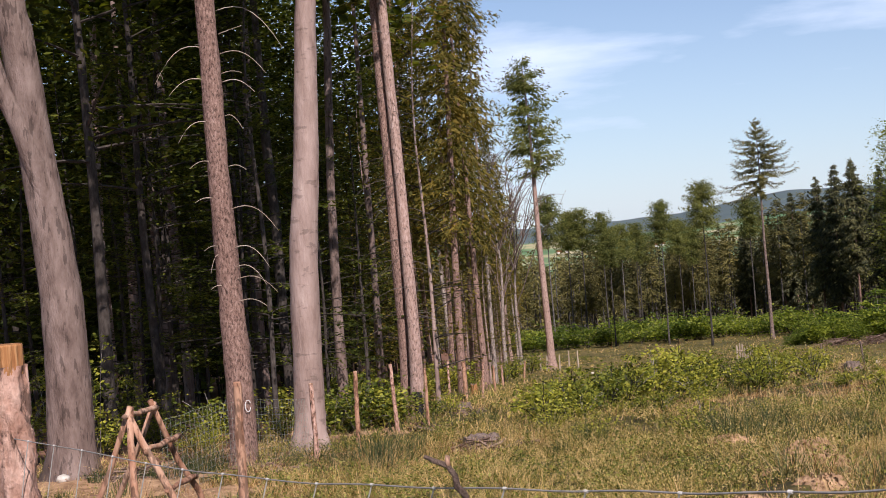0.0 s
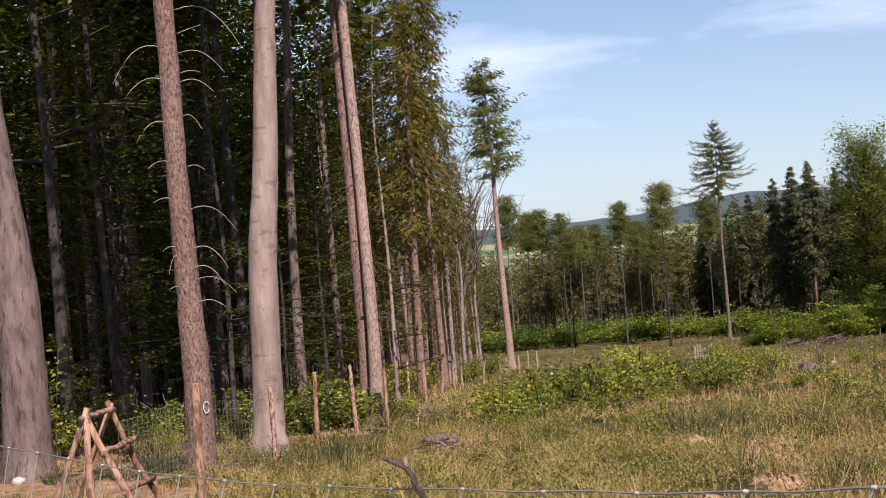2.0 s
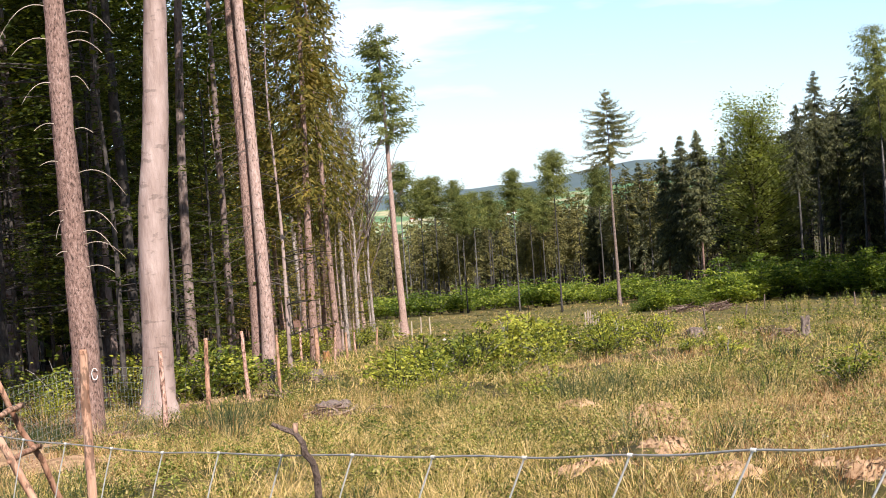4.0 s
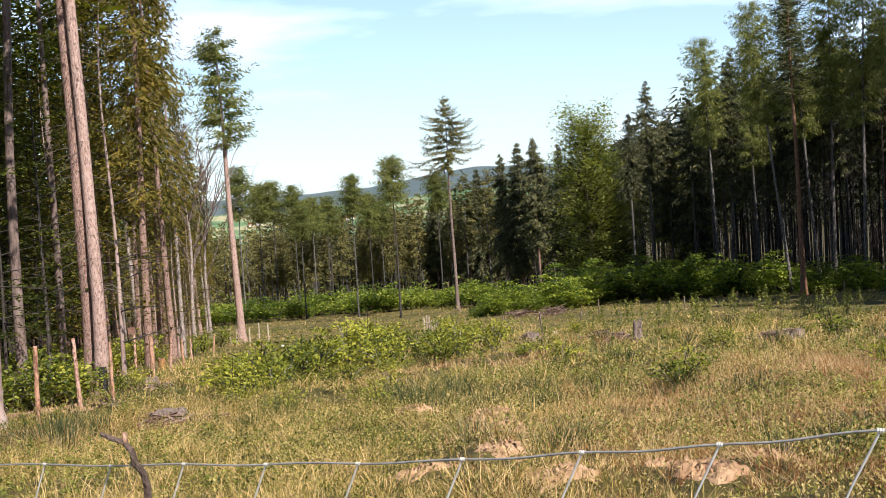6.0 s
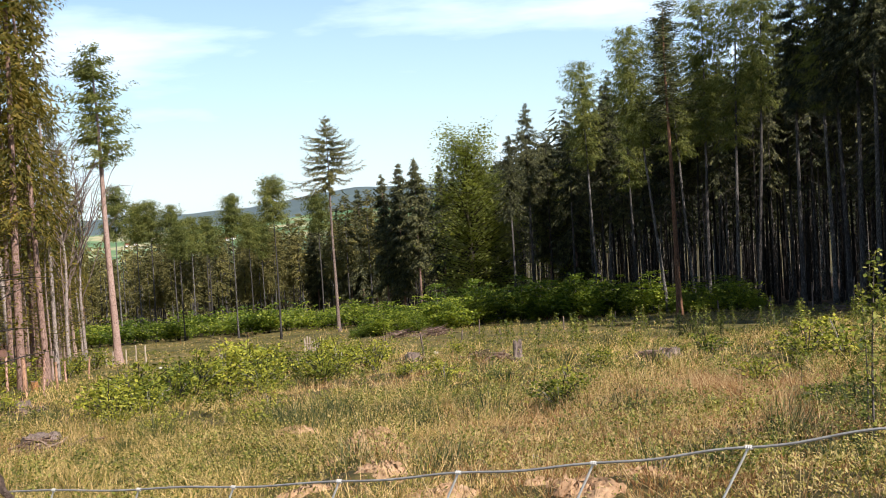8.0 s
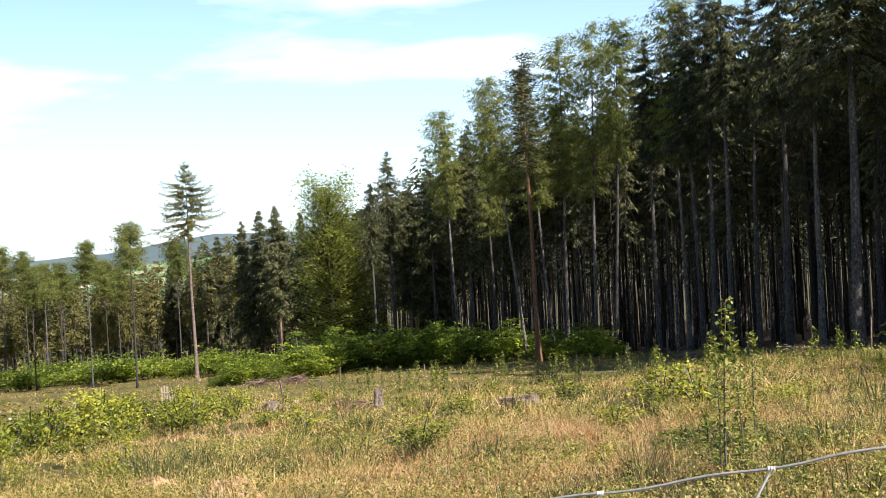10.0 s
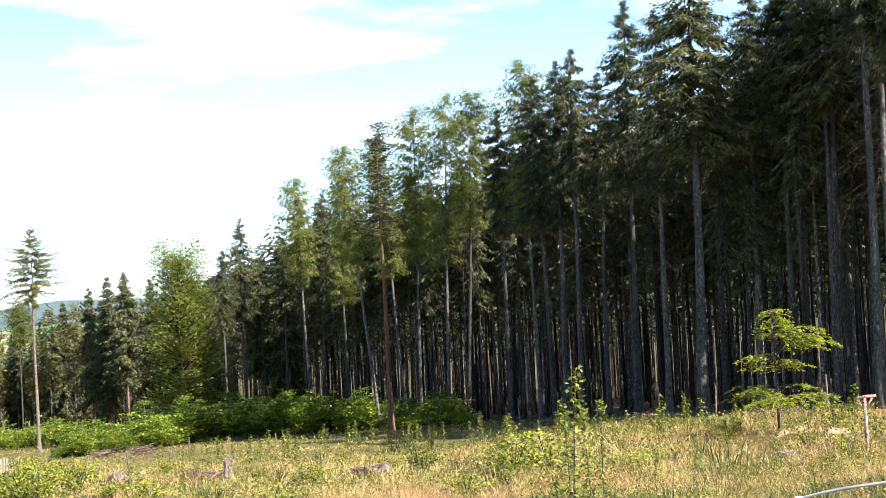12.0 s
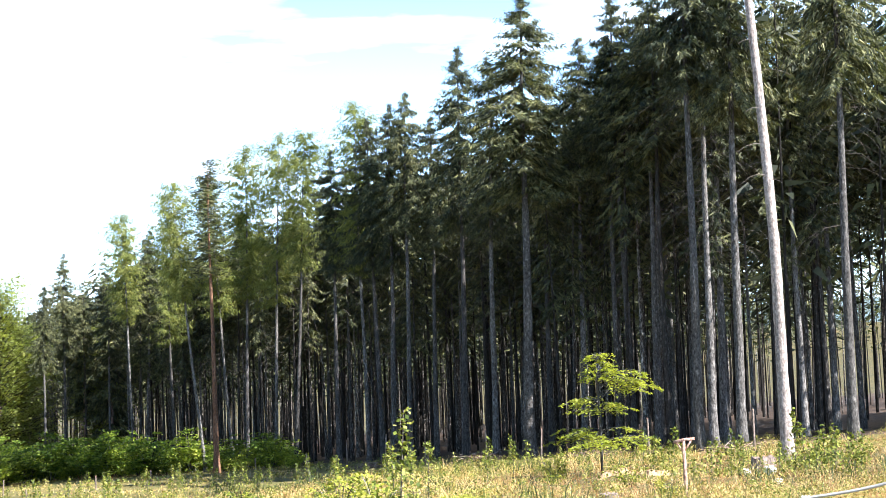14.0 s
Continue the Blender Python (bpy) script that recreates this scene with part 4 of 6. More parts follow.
def arching_twigs():
    """Long dead twigs that spring out level from the near spruce and bow down at their tips."""
    r = np.random.default_rng(31)
    # height on the trunk, side (1 right), reach, how far the tip hangs
    for h, side, reach, hang in [(8.27, 1, 1.12, 0.75), (7.62, -1, 0.88, 0.62), (7.5, 1, 0.78, 0.4), (7.05, -1, 0.66, 0.26), (7.0, 1, 0.56, 0.22), (7.15, 1, 0.36, 0.02), (6.3, -1, 0.56, 0.34), (6.4, 1, 0.3, 0.26),
                                 (4.75, 1, 0.78, 0.45), (4.95, -1, 0.35, 0.05), (4.06, 1, 0.58, 0.4), (3.5, 1, 0.68, 0.28), (3.1, 1, 0.48, 0.12), (3.95, -1, 0.18, 0.32), (4.1, -1, 0.26, 0.06), (3.4, -1, 0.2, 0.05),
                                 (3.72, 1, 0.5, 0.36), (9.0, -1, 0.8, 0.5), (9.2, 1, 0.9, 0.6), (7.85, 1, 0.42, -0.12), (5.6, -1, 0.4, 0.1), (5.5, 1, 0.3, 0.08)]:
        k = np.linspace(0, 1, 8)
        x = 0.1 + side * (0.14 + reach * k)
        z = h + 0.1 * reach * np.sin(3.14 * k) - hang * k ** 2.4
        y = -0.1 - 0.12 * k + 0.02 * r.standard_normal(8) * k
        s = Shape()
        add_tube(s, np.stack([x, y, z], 1), np.linspace(0.0095, 0.0045, 8), 5, True)
        part("dead_branch", s, M_PICKET, SPRUCE_NEAR, "pale bare arching dead branch", smooth=True)


arching_twigs()
make_hero("smooth_beech", "tall pale grey beech with a smooth slightly kinked trunk", -6.33, 29.6,
          [(0, 0, 0.46), (0.43, 0.06, 0.35), (1.91, 0.12, 0.325), (3.27, 0.16, 0.32), (4.51, 0.22, 0.31), (5.86, 0.39, 0.285), (7.46, 0.52, 0.265), (9.18, 0.63, 0.235), (9.92, 0.67, 0.225)],
          M_BEECH_BARK, 14, flare=0.45, sides=20)
make_hero("twin_spruce", "reddish spruce trunk leaning beside its twin", -2.04, 39.3, [(0, 0, 0.19), (2.19, 0.06, 0.17), (4.94, 0.04, 0.16), (7.37, 0.03, 0.16), (9.96, -0.02, 0.155), (11.9, -0.03, 0.15)],
          M_SPRUCE_BARK, 15, 23, leafmat=M_EDGE_NEEDLES, rough=0.04, twigs=(4, 15, 36, 1.5, 0, 0.011, 0.55))
make_hero("twin_spruce", "spruce trunk with a black sleeve at its foot beside its twin", -1.62, 39, [(0, 0, 0.22), (2.13, 0.07, 0.185), (4.6, 0.05, 0.17), (7.39, 0.01, 0.155), (9.85, -0.06, 0.15), (12.3, -0.11, 0.145)],
          M_PINK_BARK, 16, 24, leafmat=M_EDGE_NEEDLES, rough=0.03, twigs=(3, 15, 44, 1.5, 0, 0.011, 0.55))
# canopy shade on this trunk comes from its dark bark colour
make_hero("dark_spruce", "leaning spruce trunk with shade put into its bark colour", -6.9, 41, [(0, 0, 0.15), (2.77, -0.05, 0.145), (6.35, -0.04, 0.15), (8.69, -0.15, 0.15), (10.5, -0.15, 0.12)], M_SHADE_BARK, 17, 22)
make_hero("grey_trunk", "slim grey beech trunk in the wood", -7.89, 48, [(0, 0, 0.18), (3.21, -0.08, 0.17), (6.42, -0.08, 0.16), (9.4, 0.02, 0.16), (13.2, 0.2, 0.14)], M_OLD_BEECH, 18)
make_hero("grey_trunk", "slim grey beech trunk in the wood", -4.69, 42, [(0, 0, 0.18), (2.9, 0.01, 0.16), (5, 0.04, 0.145), (7.5, 0.11, 0.13), (12.5, 0.39, 0.12)], M_OLD_BEECH, 19)
make_hero("grey_trunk", "slim grey beech trunk in the wood", -11.81, 50, [(0, 0, 0.18), (4.6, -0.11, 0.165), (8, -0.17, 0.15), (11.5, -0.09, 0.14)], M_OLD_BEECH, 20)
make_hero("grey_trunk", "slim grey beech trunk in the wood", -11.1, 48, [(0, 0, 0.18), (4.5, 0.02, 0.17), (6.5, -0.1, 0.16), (9.9, -0.14, 0.135), (12.2, -0.14, 0.12)], M_OLD_BEECH, 21)
make_hero("grey_trunk", "crooked grey beech trunk in the wood", -13.1, 45, [(0, 0, 0.2), (3.4, 0.03, 0.17), (5.3, 0.03, 0.14), (7.2, 0.05, 0.11), (10, 0.1, 0.09)], M_OLD_BEECH, 22)
make_hero("grey_trunk", "slim grey beech trunk in the wood", -3.06, 50, [(0, 0, 0.14), (3.4, 0.05, 0.13), (5.7, 0.06, 0.12), (8.8, 0.06, 0.105)], M_OLD_BEECH, 23)
# heading, distance, height, lean to the far side, girth, bark
for a, d, h, lean, g, kind in [(-0.85, 72.8, 23, 1.8, 0.9, 2), (-0.48, 73.5, 17, 2.3, 0.62, 1), (0.04, 69.8, 22, 2.2, 0.78, 1), (-0.02, 63.8, 23, -1.5, 0.8, 0), (0.37, 57, 24, -1.2, 1.1, 2), (0.62, 88, 21, -0.7, 0.7, 0),
                               (0.84, 72, 22, -1.9, 0.9, 2), (1.4, 61.8, 24, 1.4, 0.95, 0), (1.8, 69, 22, 0.1, 0.78, 1), (1.66, 102.8, 19, -1.5, 0.75, 1), (2.54, 125, 20, 2.7, 1.2, 0), (2.83, 135, 19, 1.9, 0.9, 1),
                               (2.95, 140, 18, -0.4, 0.8, 2), (-1.2, 66, 22, 1.0, 0.8, 2), (1.1, 95, 21, 0.5, 0.9, 2), (2.2, 112, 19, -0.8, 0.8, 0)]:
    EDGE_LEFT.plant(*at(a, d), h, a + 270, lean, thick=g, pick=kind)
SIDE = np.random.default_rng(71)
for k in range(16):  # golden-green young trees closing the far part of the row
    y = 92 + 4.0 * k
    EDGE_BROAD.plant(float(left_edge(y)) - SIDE.uniform(-1.2, 2.0), y, SIDE.uniform(8, 14))

for k in range(18):
    y = 44 + 6.2 * k
    EDGE_BROAD.plant(float(left_edge(y)) - rng.uniform(-0.6, 3.5), y, rng.uniform(12, 17) * (1 - 0.0022 * y))


def build_bare_tree(az, d, height, seed):
    """A half-dead tree: a forked pale stem and thin bare arching branches."""
    r = np.random.default_rng(seed)
    root = tagged(new("bare_tree"), "half-dead tree with pale bare arching branches at the wood's edge", "tree")
    root.matrix_world = Matrix.Translation(on_land(az, d, -0.05))
    s, (axis, rad) = trunk_shape(height * 0.8, 0.13, seed, 9, 14, wobble=0.3)
    part("trunk", s, M_CLEAR_BARK, root, smooth=True)
    w = Shape()
    for _ in range(24):
        h = height * r.uniform(0.25, 0.78)
        th = r.uniform(0, 6.283)
        o = unit(np.array([math.cos(th), math.sin(th), r.uniform(1.2, 2.6)]))
        L = (height - h) * r.uniform(0.5, 0.95)
        p = limb_path(axis(h), o, L, -0.12, 7) + np.concatenate([np.zeros((1, 3)), r.standard_normal((6, 3)) * 0.1])
        add_tube(w, p, np.linspace(0.045, 0.01, 7), 5, False)
        for _ in range(6):
            k = r.integers(2, 7)
            q = unit(o + 0.6 * r.standard_normal(3))
            add_tube(w, limb_path(p[k], q, r.uniform(0.6, 1.8), -0.25, 5), np.linspace(0.016, 0.005, 5), 3, False)
    tagged(part("branchwork", w, M_STUMP, root, "pale bare arching branches"), kind="stuff")


build_bare_tree(2.95, 97, 17.5, 61)
build_bare_tree(2.3, 84, 16.0, 62)
make_hero("clear_spruce", "pale leaning spruce trunk standing clear of the forest edge", 51.59, 42,
          [(0, 0, 0.27), (0.6, 0.02, 0.2), (2.9, -0.02, 0.17), (6.4, -0.05, 0.155), (9.1, -0.18, 0.145), (11.7, -0.32, 0.135), (14.4, -0.5, 0.12)], M_CLEAR_BARK, 27, 22, leafmat=M_NEEDLES, rough=0.03,
          twigs=(8, 20, 26, 1.1, 0, 0.012, 0.4))

# the wood behind them
for _ in range(66):
    y = rng.uniform(30, 120)
    x = float(left_edge(y)) - 2.5 - rng.uniform(0, 1) ** 1.3 * (10 + 0.2 * y)
    a = math.degrees(math.atan2(x, y))
    if a < -22 or math.hypot(x, y) < 36:
        continue
    q = rng.uniform()
    (YOUNG_BEECH if q < 0.55 else SHADE if q < 0.85 else INNER).plant(x, y, rng.uniform(15, 23) if q > 0.55 else rng.uniform(11, 18), rng.uniform(0, 360), rng.uniform(0, 2))
for a, d, h in [(-13.6, 43, 13), (-12.9, 40, 11.5), (-11.6, 42, 14), (-10.3, 45, 12.5), (-8.4, 40, 12), (-6.9, 46, 14), (-5.3, 42, 11), (-3.6, 46, 13), (-15.3, 40, 12), (-17.2, 42, 13)]:
    YOUNG_BEECH.plant(*at(a, d), h, thick=0.95)
for _ in range(12):
    y = rng.uniform(14, 60)
    x = float(left_edge(y)) - rng.uniform(6, 26)
    if math.hypot(x, y) > 30 or x < -14:
        SHADE.plant(x, y, rng.uniform(20, 25), 0, 0)
deep = []
for _ in range(1000):
    y = rng.uniform(26, 210)
    x = float(left_edge(y)) - 7 - rng.uniform(0, 90)
    if math.degrees(math.atan2(x, y)) > -32 and math.hypot(x, y) > 52:
        deep.append((x, y))
def canopy(name, label, seed, x, y, lo, hi, size, leafmat, conifer=False):
    """The closed roof of crowns over a wood, too high and deep to tell one tree's leaves from the next."""
    r = np.random.default_rng(seed)
    s = Shape()
    p = np.stack([x, y, land(x, y) + r.uniform(lo, hi, len(x))], 1)
    if conifer:
        heart = p[: len(p) // 22]
        p = heart[r.integers(0, len(heart), len(p))] + r.standard_normal((len(p), 3)) * np.array([0.75, 0.75, 0.45])
        a = unit(random_dirs(r, len(x), 0.3) + np.array([0, 0, -0.5])) * size * r.uniform(0.6, 1.3, (len(x), 1))
        needle_sprays(s, p, a, unit(np.cross(a, random_dirs(r, len(x)))) * size * 0.14)
    else:
        leaf_cloud(s, r, p, np.array([0.4, 0.4, 0.4]), size, 0.4)
    return tagged(part(name, s, leafmat), label, "forest", kind="stuff")


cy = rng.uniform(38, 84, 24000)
canopy("beech_canopy", "closed leafy roof of the mixed wood", 51, left_edge(cy) - 13 - rng.uniform(0, 36, len(cy)), cy, 9, 26, 0.26, M_DIMMED_LEAF)
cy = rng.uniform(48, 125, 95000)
canopy("beech_canopy", "closed leafy roof of the mixed wood far inside", 53, left_edge(cy) - 12 - rng.uniform(0, 44, len(cy)), cy, 3, 32, 0.55, M_DIMMED_LEAF)
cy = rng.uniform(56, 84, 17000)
canopy("beech_canopy", "dark crowns closing the wood behind the beech", 59, left_edge(cy) - 3.5 - rng.uniform(0, 15, len(cy)), cy, 10.5, 25, 0.42, M_DIMMED_LEAF)
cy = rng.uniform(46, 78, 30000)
canopy("beech_canopy", "dark leafy boughs behind the twin spruces", 56, left_edge(cy) - 3.0 - rng.uniform(0, 11, len(cy)), cy, 8, 24, 0.2, M_DIMMED_LEAF)
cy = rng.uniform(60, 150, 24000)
canopy("beech_canopy", "dark crowns deep inside the mixed wood", 57, left_edge(cy) - 26 - rng.uniform(0, 40, len(cy)), cy, 2, 36, 1.15, M_DIMMED_LEAF)
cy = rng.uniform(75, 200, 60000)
canopy("beech_canopy", "closed leafy roof of the mixed wood along the clearing", 55, left_edge(cy) - 6 - rng.uniform(0, 1, len(cy)) ** 1.3 * 30, cy, 1.5, 21, 0.42, M_DIMMED_LEAF)
cy = rng.uniform(26, 170, 100000)
depth = 8.5 + 40 * rng.uniform(0, 1, len(cy)) ** 1.5
canopy("spruce_canopy", "closed needle roof of the spruce stand", 52, right_edge(cy) + depth, cy, 12, 19, 0.85, M_NEEDLES, True)
# added out of view: a roof that stops sun entering the stand
cy = rng.uniform(-22, 28, 26000)
canopy("spruce_canopy", "unseen needle roof added south of the stand to block sun", 58, right_edge(cy) + rng.uniform(2, 42, len(cy)), cy, 9, 19, 1.0, M_NEEDLES, True)
cy = rng.uniform(28, 56, 44000)
canopy("spruce_canopy", "dark tops of the spruces behind the forest edge", 54, right_edge(cy) + rng.uniform(8, 28, len(cy)), cy, 11, 22, 0.42, M_NEEDLES, True)
joined_stand("deep_beech_wood", "dark interior of the mixed beech wood", deep, 43, 15, 21, 1.5, 3.4, 0.085, 190, M_DIMMED_LEAF, M_SHADE_BARK, 0.6, 0.3)


# ---------------------------------------------------------------- bushes and thickets
def make_bush(name, label, seed, radius, height, leaf, n, leafmat, group="", stems=9, fork=5):
    """Stems that fan out from one root, each with short side shoots that carry the leaves."""
    r = np.random.default_rng(seed)
    root = tagged(new(name), label, "bush", group)
    s, c = Shape(), Shape()
    m = max(4, n // (stems * fork))
    for q in range(stems):
        th, k = r.uniform(0, 6.283), r.uniform(0.05, 1) ** 0.6
        tip = np.array([math.cos(th) * radius * k, math.sin(th) * radius * k, height * r.uniform(0.45, 1.1) * (1 - 0.45 * k * k)])
        u = np.linspace(0, 1, 5)
        p = u[:, None] * tip[None]
        p[:, 2] += 0.15 * height * np.sin(3.14 * u)
        p[0, 2] = -0.1
        add_tube(s, p, np.linspace(0.014, 0.004, 5), 4, False)
        for g in range(fork):
            kk = r.uniform(0.15, 1.02)
            c0 = np.array([np.interp(kk, u, p[:, i]) for i in range(3)])
            ph = r.uniform(0, 6.283)
            way = np.array([math.cos(ph), math.sin(ph), r.uniform(-0.15, 0.55)])
            leaf_fan(c, r, c0, way, radius * r.uniform(0.25, 0.6), m, leaf, rough=1.0)
    tagged(part("stemwork", s, M_DIMMED_BARK, root), kind="stuff")
    part("foliage", c, leafmat, root)
    return root


BRUSHWOOD = np.random.default_rng(88)
FAR_THICK = Stock([make_bush("thicket_bush", "dense rounded green bush at the far end of the clearing", 510 + i, 1.9, 2.6, 0.23, 760, M_THICKET, "thicket bushes", 15, 6) for i in range(2)], [2.6] * 2)
THICK = Stock([make_bush("thicket_bush", "dense rounded green bush of the young thicket", 500 + i, 1.7, 2.6, 0.185, 1700, M_THICKET, "thicket bushes", 20, 7) for i in range(4)], [2.6] * 4)
BUSH = Stock([make_bush("clearing_bush", "bright green leafy young bush in the grass", 520 + i, 0.75, 1.0, 0.085, 760, M_BEECH_LEAF, "bushes of the clearing", 16, 6) for i in range(4)], [1.0] * 4)
UNDER = Stock([make_bush("undergrowth_bush", "green undergrowth bush at the foot of the wood", 540 + i, 1.1, 1.3, 0.09, 1000, M_BEECH_LEAF, "undergrowth", 18, 6) for i in range(2)], [1.3] * 2)
for k in range(64):  # row across the far end
    a = 2.6 + 12.4 * (k + BRUSHWOOD.uniform(0, 1)) / 64
    FAR_THICK.plant(*at(a, BRUSHWOOD.uniform(165, 188) - 1.5 * max(0, a - 9)), BRUSHWOOD.uniform(2.4, 4.2))
for k in range(46):  # the sunlit fore part of the thicket
    a = 13.9 + 5.6 * (k + BRUSHWOOD.uniform(0, 1)) / 46
    THICK.plant(*at(a, np.interp(a, [13.9, 16, 19.5], [104, 103, 110]) + BRUSHWOOD.uniform(0, 9)), (1.2 + 2.3 * BRUSHWOOD.uniform(0, 1) ** 2) * np.interp(a, [13.9, 15, 16.5, 19.5], [0.4, 0.7, 1.05, 1.25]))
for k in range(84):  # mass before the right-hand stand
    a = 18.6 + 12.8 * (k + BRUSHWOOD.uniform(0, 1)) / 84
    d = np.interp(a, [17, 19, 22, 26, 29, 31.5], [117, 117, 114, 102, 94, 88]) + BRUSHWOOD.uniform(0, 10)
    THICK.plant(*at(a, d), (1.2 + 2.6 * BRUSHWOOD.uniform(0, 1) ** 2.2) * np.interp(a, [14.5, 17.5, 24, 29, 31.5], [0.6, 1.15, 1.1, 0.85, 0.45]))
for k in range(54):  # the belt of young broadleaves across the meadow
    a = BRUSHWOOD.uniform(3.6, 15.5)
    d = np.interp(a, [3.6, 8, 12, 15.5], [31, 37, 44, 52]) * BRUSHWOOD.uniform(0.84, 1.32)
    BUSH.plant(*at(a, d), 0.4 + 1.2 * BRUSHWOOD.uniform(0, 1) ** 1.8, thick=BRUSHWOOD.uniform(0.6, 0.9))
for _ in range(34):
    a, d = BRUSHWOOD.uniform(4, 19), BRUSHWOOD.uniform(24, 62)
    BUSH.plant(*at(a, d), 0.3 + 0.6 * BRUSHWOOD.uniform(0, 1) ** 2)
for _ in range(40):
    a, d = BRUSHWOOD.uniform(16, 52), BRUSHWOOD.uniform(20, 50)
    BUSH.plant(*at(a, d), 0.25 + 0.55 * BRUSHWOOD.uniform(0, 1) ** 2)
for a, d, h in [(4.2, 34.5, 1.2), (4.8, 36, 1.0), (7.2, 39, 1.3), (8.5, 40, 1.5), (9.6, 43, 1.6), (10.6, 44, 1.3), (6.4, 36, 1.2), (12.5, 44, 1.2), (22.7, 23.1, 0.8), (31, 27, 0.8), (33, 33, 1.2), (34.5, 31, 1.3), (29, 36, 0.9)]:
    BUSH.plant(*at(a, d), h)
for a, d, h in [(3.7, 33, 1.0), (3.9, 34.5, 1.3), (4.9, 35, 1.5), (5.4, 34, 1.2), (6.7, 38, 1.6), (7.3, 37, 1.4), (8.6, 43, 1.6), (9.5, 45, 1.8), (10.3, 46, 1.5), (12.7, 40, 1.2), (13.4, 42, 1.3), (14.6, 47, 1.2)]:
    BUSH.plant(*at(a, d), h, thick=0.85)
for _ in range(46):
    y = BRUSHWOOD.uniform(33, 75)
    UNDER.plant(float(left_edge(y)) - BRUSHWOOD.uniform(0.6, 7), y, BRUSHWOOD.uniform(0.8, 1.7))
for a, d, h in [(-5.2, 35, 1.5), (-4.7, 36, 1.6), (-4.2, 35, 1.4), (-3.7, 36, 1.6), (-3.2, 36, 1.5), (-2.8, 37, 1.4), (-2.4, 37, 1.1), (-0.9, 39, 0.9), (-0.4, 41, 0.8), (-7.4, 33, 0.9), (-10.4, 33, 0.8), (-11.2, 34, 0.7),
                (2.2, 70, 1.3), (2.6, 76, 1.5), (3.3, 84, 1.6)]:
    UNDER.plant(*at(a, d), h)
YOUNG = Stock([make_bush("wood_edge_sapling", "leafy green sapling between the trunks of the wood", 560 + i, 1.1, 3.0, 0.1, 900, M_BEECH_LEAF, "saplings of the wood", 14) for i in range(2)], [3.0] * 2)
for a, d, h in [(-14.9, 34, 3.2), (-15.2, 36, 2.8), (-13.5, 38, 2.6), (-12.6, 37, 2.2), (-16.8, 34, 2.5), (-17.8, 33, 2.0), (-18.4, 36, 2.6)]:
    YOUNG.plant(*at(a, d), h)


# ---------------------------------------------------------------- grass and weeds
def in_clearing(x, y, margin=0.0):
    return (x > left_edge(y) + margin) & (x < right_edge(y) - margin - 1)


def scatter(n, lo, hi, az0=-20.0, az1=58.0, power=0.5):
    """Roots spread over the clearing between two distances."""
    d = np.sqrt(rng.uniform(lo * lo, hi * hi, n)) if power == 0.5 else lo + (hi - lo) * rng.uniform(0, 1, n) ** power
    a = np.radians(rng.uniform(az0, az1, n))
    x, y = d * np.sin(a), d * np.cos(a)
    ok = in_clearing(x, y, -1.0) | ((x > left_edge(y) - 6) & (x < left_edge(y)) & (rng.uniform(0, 1, n) < 0.3))
    return x[ok], y[ok], d[ok]


def patch(x, y, scale, seed):
    """A soft patchiness between 0 and 1."""
    r = np.random.default_rng(seed)
    v = 0
    for k in range(6):
        th, ph, s = r.uniform(0, 6.28), r.uniform(0, 6.28), scale * r.uniform(0.5, 2.0)
        v = v + np.sin((x * math.cos(th) + y * math.sin(th)) / s + ph)
    return 0.5 + v / 8


def blades(shape, x, y, cx, cy, length, width, lean=0.5, simple=False):
    """Bent blades; each leans away from the heart (cx, cy) of its tussock."""
    n = len(x)
    root = np.stack([x, y, land(x, y) - 0.02], 1)
    th = np.arctan2(y - cy, x - cx) + rng.normal(0, 0.7, n)
    o = np.stack([np.cos(th), np.sin(th), 0 * th], 1)
    ph = rng.uniform(0, 6.283, n)
    w = np.stack([np.cos(ph), np.sin(ph), 0 * ph], 1)
    L = length * rng.uniform(0.45, 1.25, n)
    k = lean * rng.uniform(0.15, 1.5, n)
    up = np.array([0, 0, 1.0])
    tip = root + o * (L * k)[:, None] + up * (L * (1 - 0.35 * k))[:, None]
    hw = (width * rng.uniform(0.6, 1.3, n))[:, None] * 0.5
    if simple:
        shape.add(np.stack([root - w * hw, root + w * hw, tip], 1).reshape(-1, 3), np.arange(3 * n).reshape(n, 3))
        return
    mid = root + o * (L * k * 0.3)[:, None] + up * (L * 0.55)[:, None]
    v = np.stack([root - w * hw, root + w * hw, mid + w * hw * 0.8, mid - w * hw * 0.8, tip], 1).reshape(-1, 3)
    i = np.arange(n) * 5
    base = shape.count
    shape.add(v, np.stack([i, i + 1, i + 2, i + 3], 1))
    shape.f.append(np.stack([i + 3, i + 2, i + 4], 1) + base)
    shape.mi.append(np.zeros(n, int))


def tussocks(shape, n, lo, hi, per, spread, length, width, lean, keep, simple=False):
    x, y, d = scatter(n, lo, hi)
    ok = keep(x, y)
    x, y = x[ok], y[ok]
    size = 0.5 + 1.25 * rng.uniform(0, 1, len(x)) ** 2.5
    cx, cy, sz = np.repeat(x, per), np.repeat(y, per), np.repeat(size, per)
    q = rng.standard_normal((len(cx), 2)) * spread * sz[:, None]
    blades(shape, cx + q[:, 0], cy + q[:, 1], cx, cy, length * sz, np.full(len(cx), width), lean, simple)


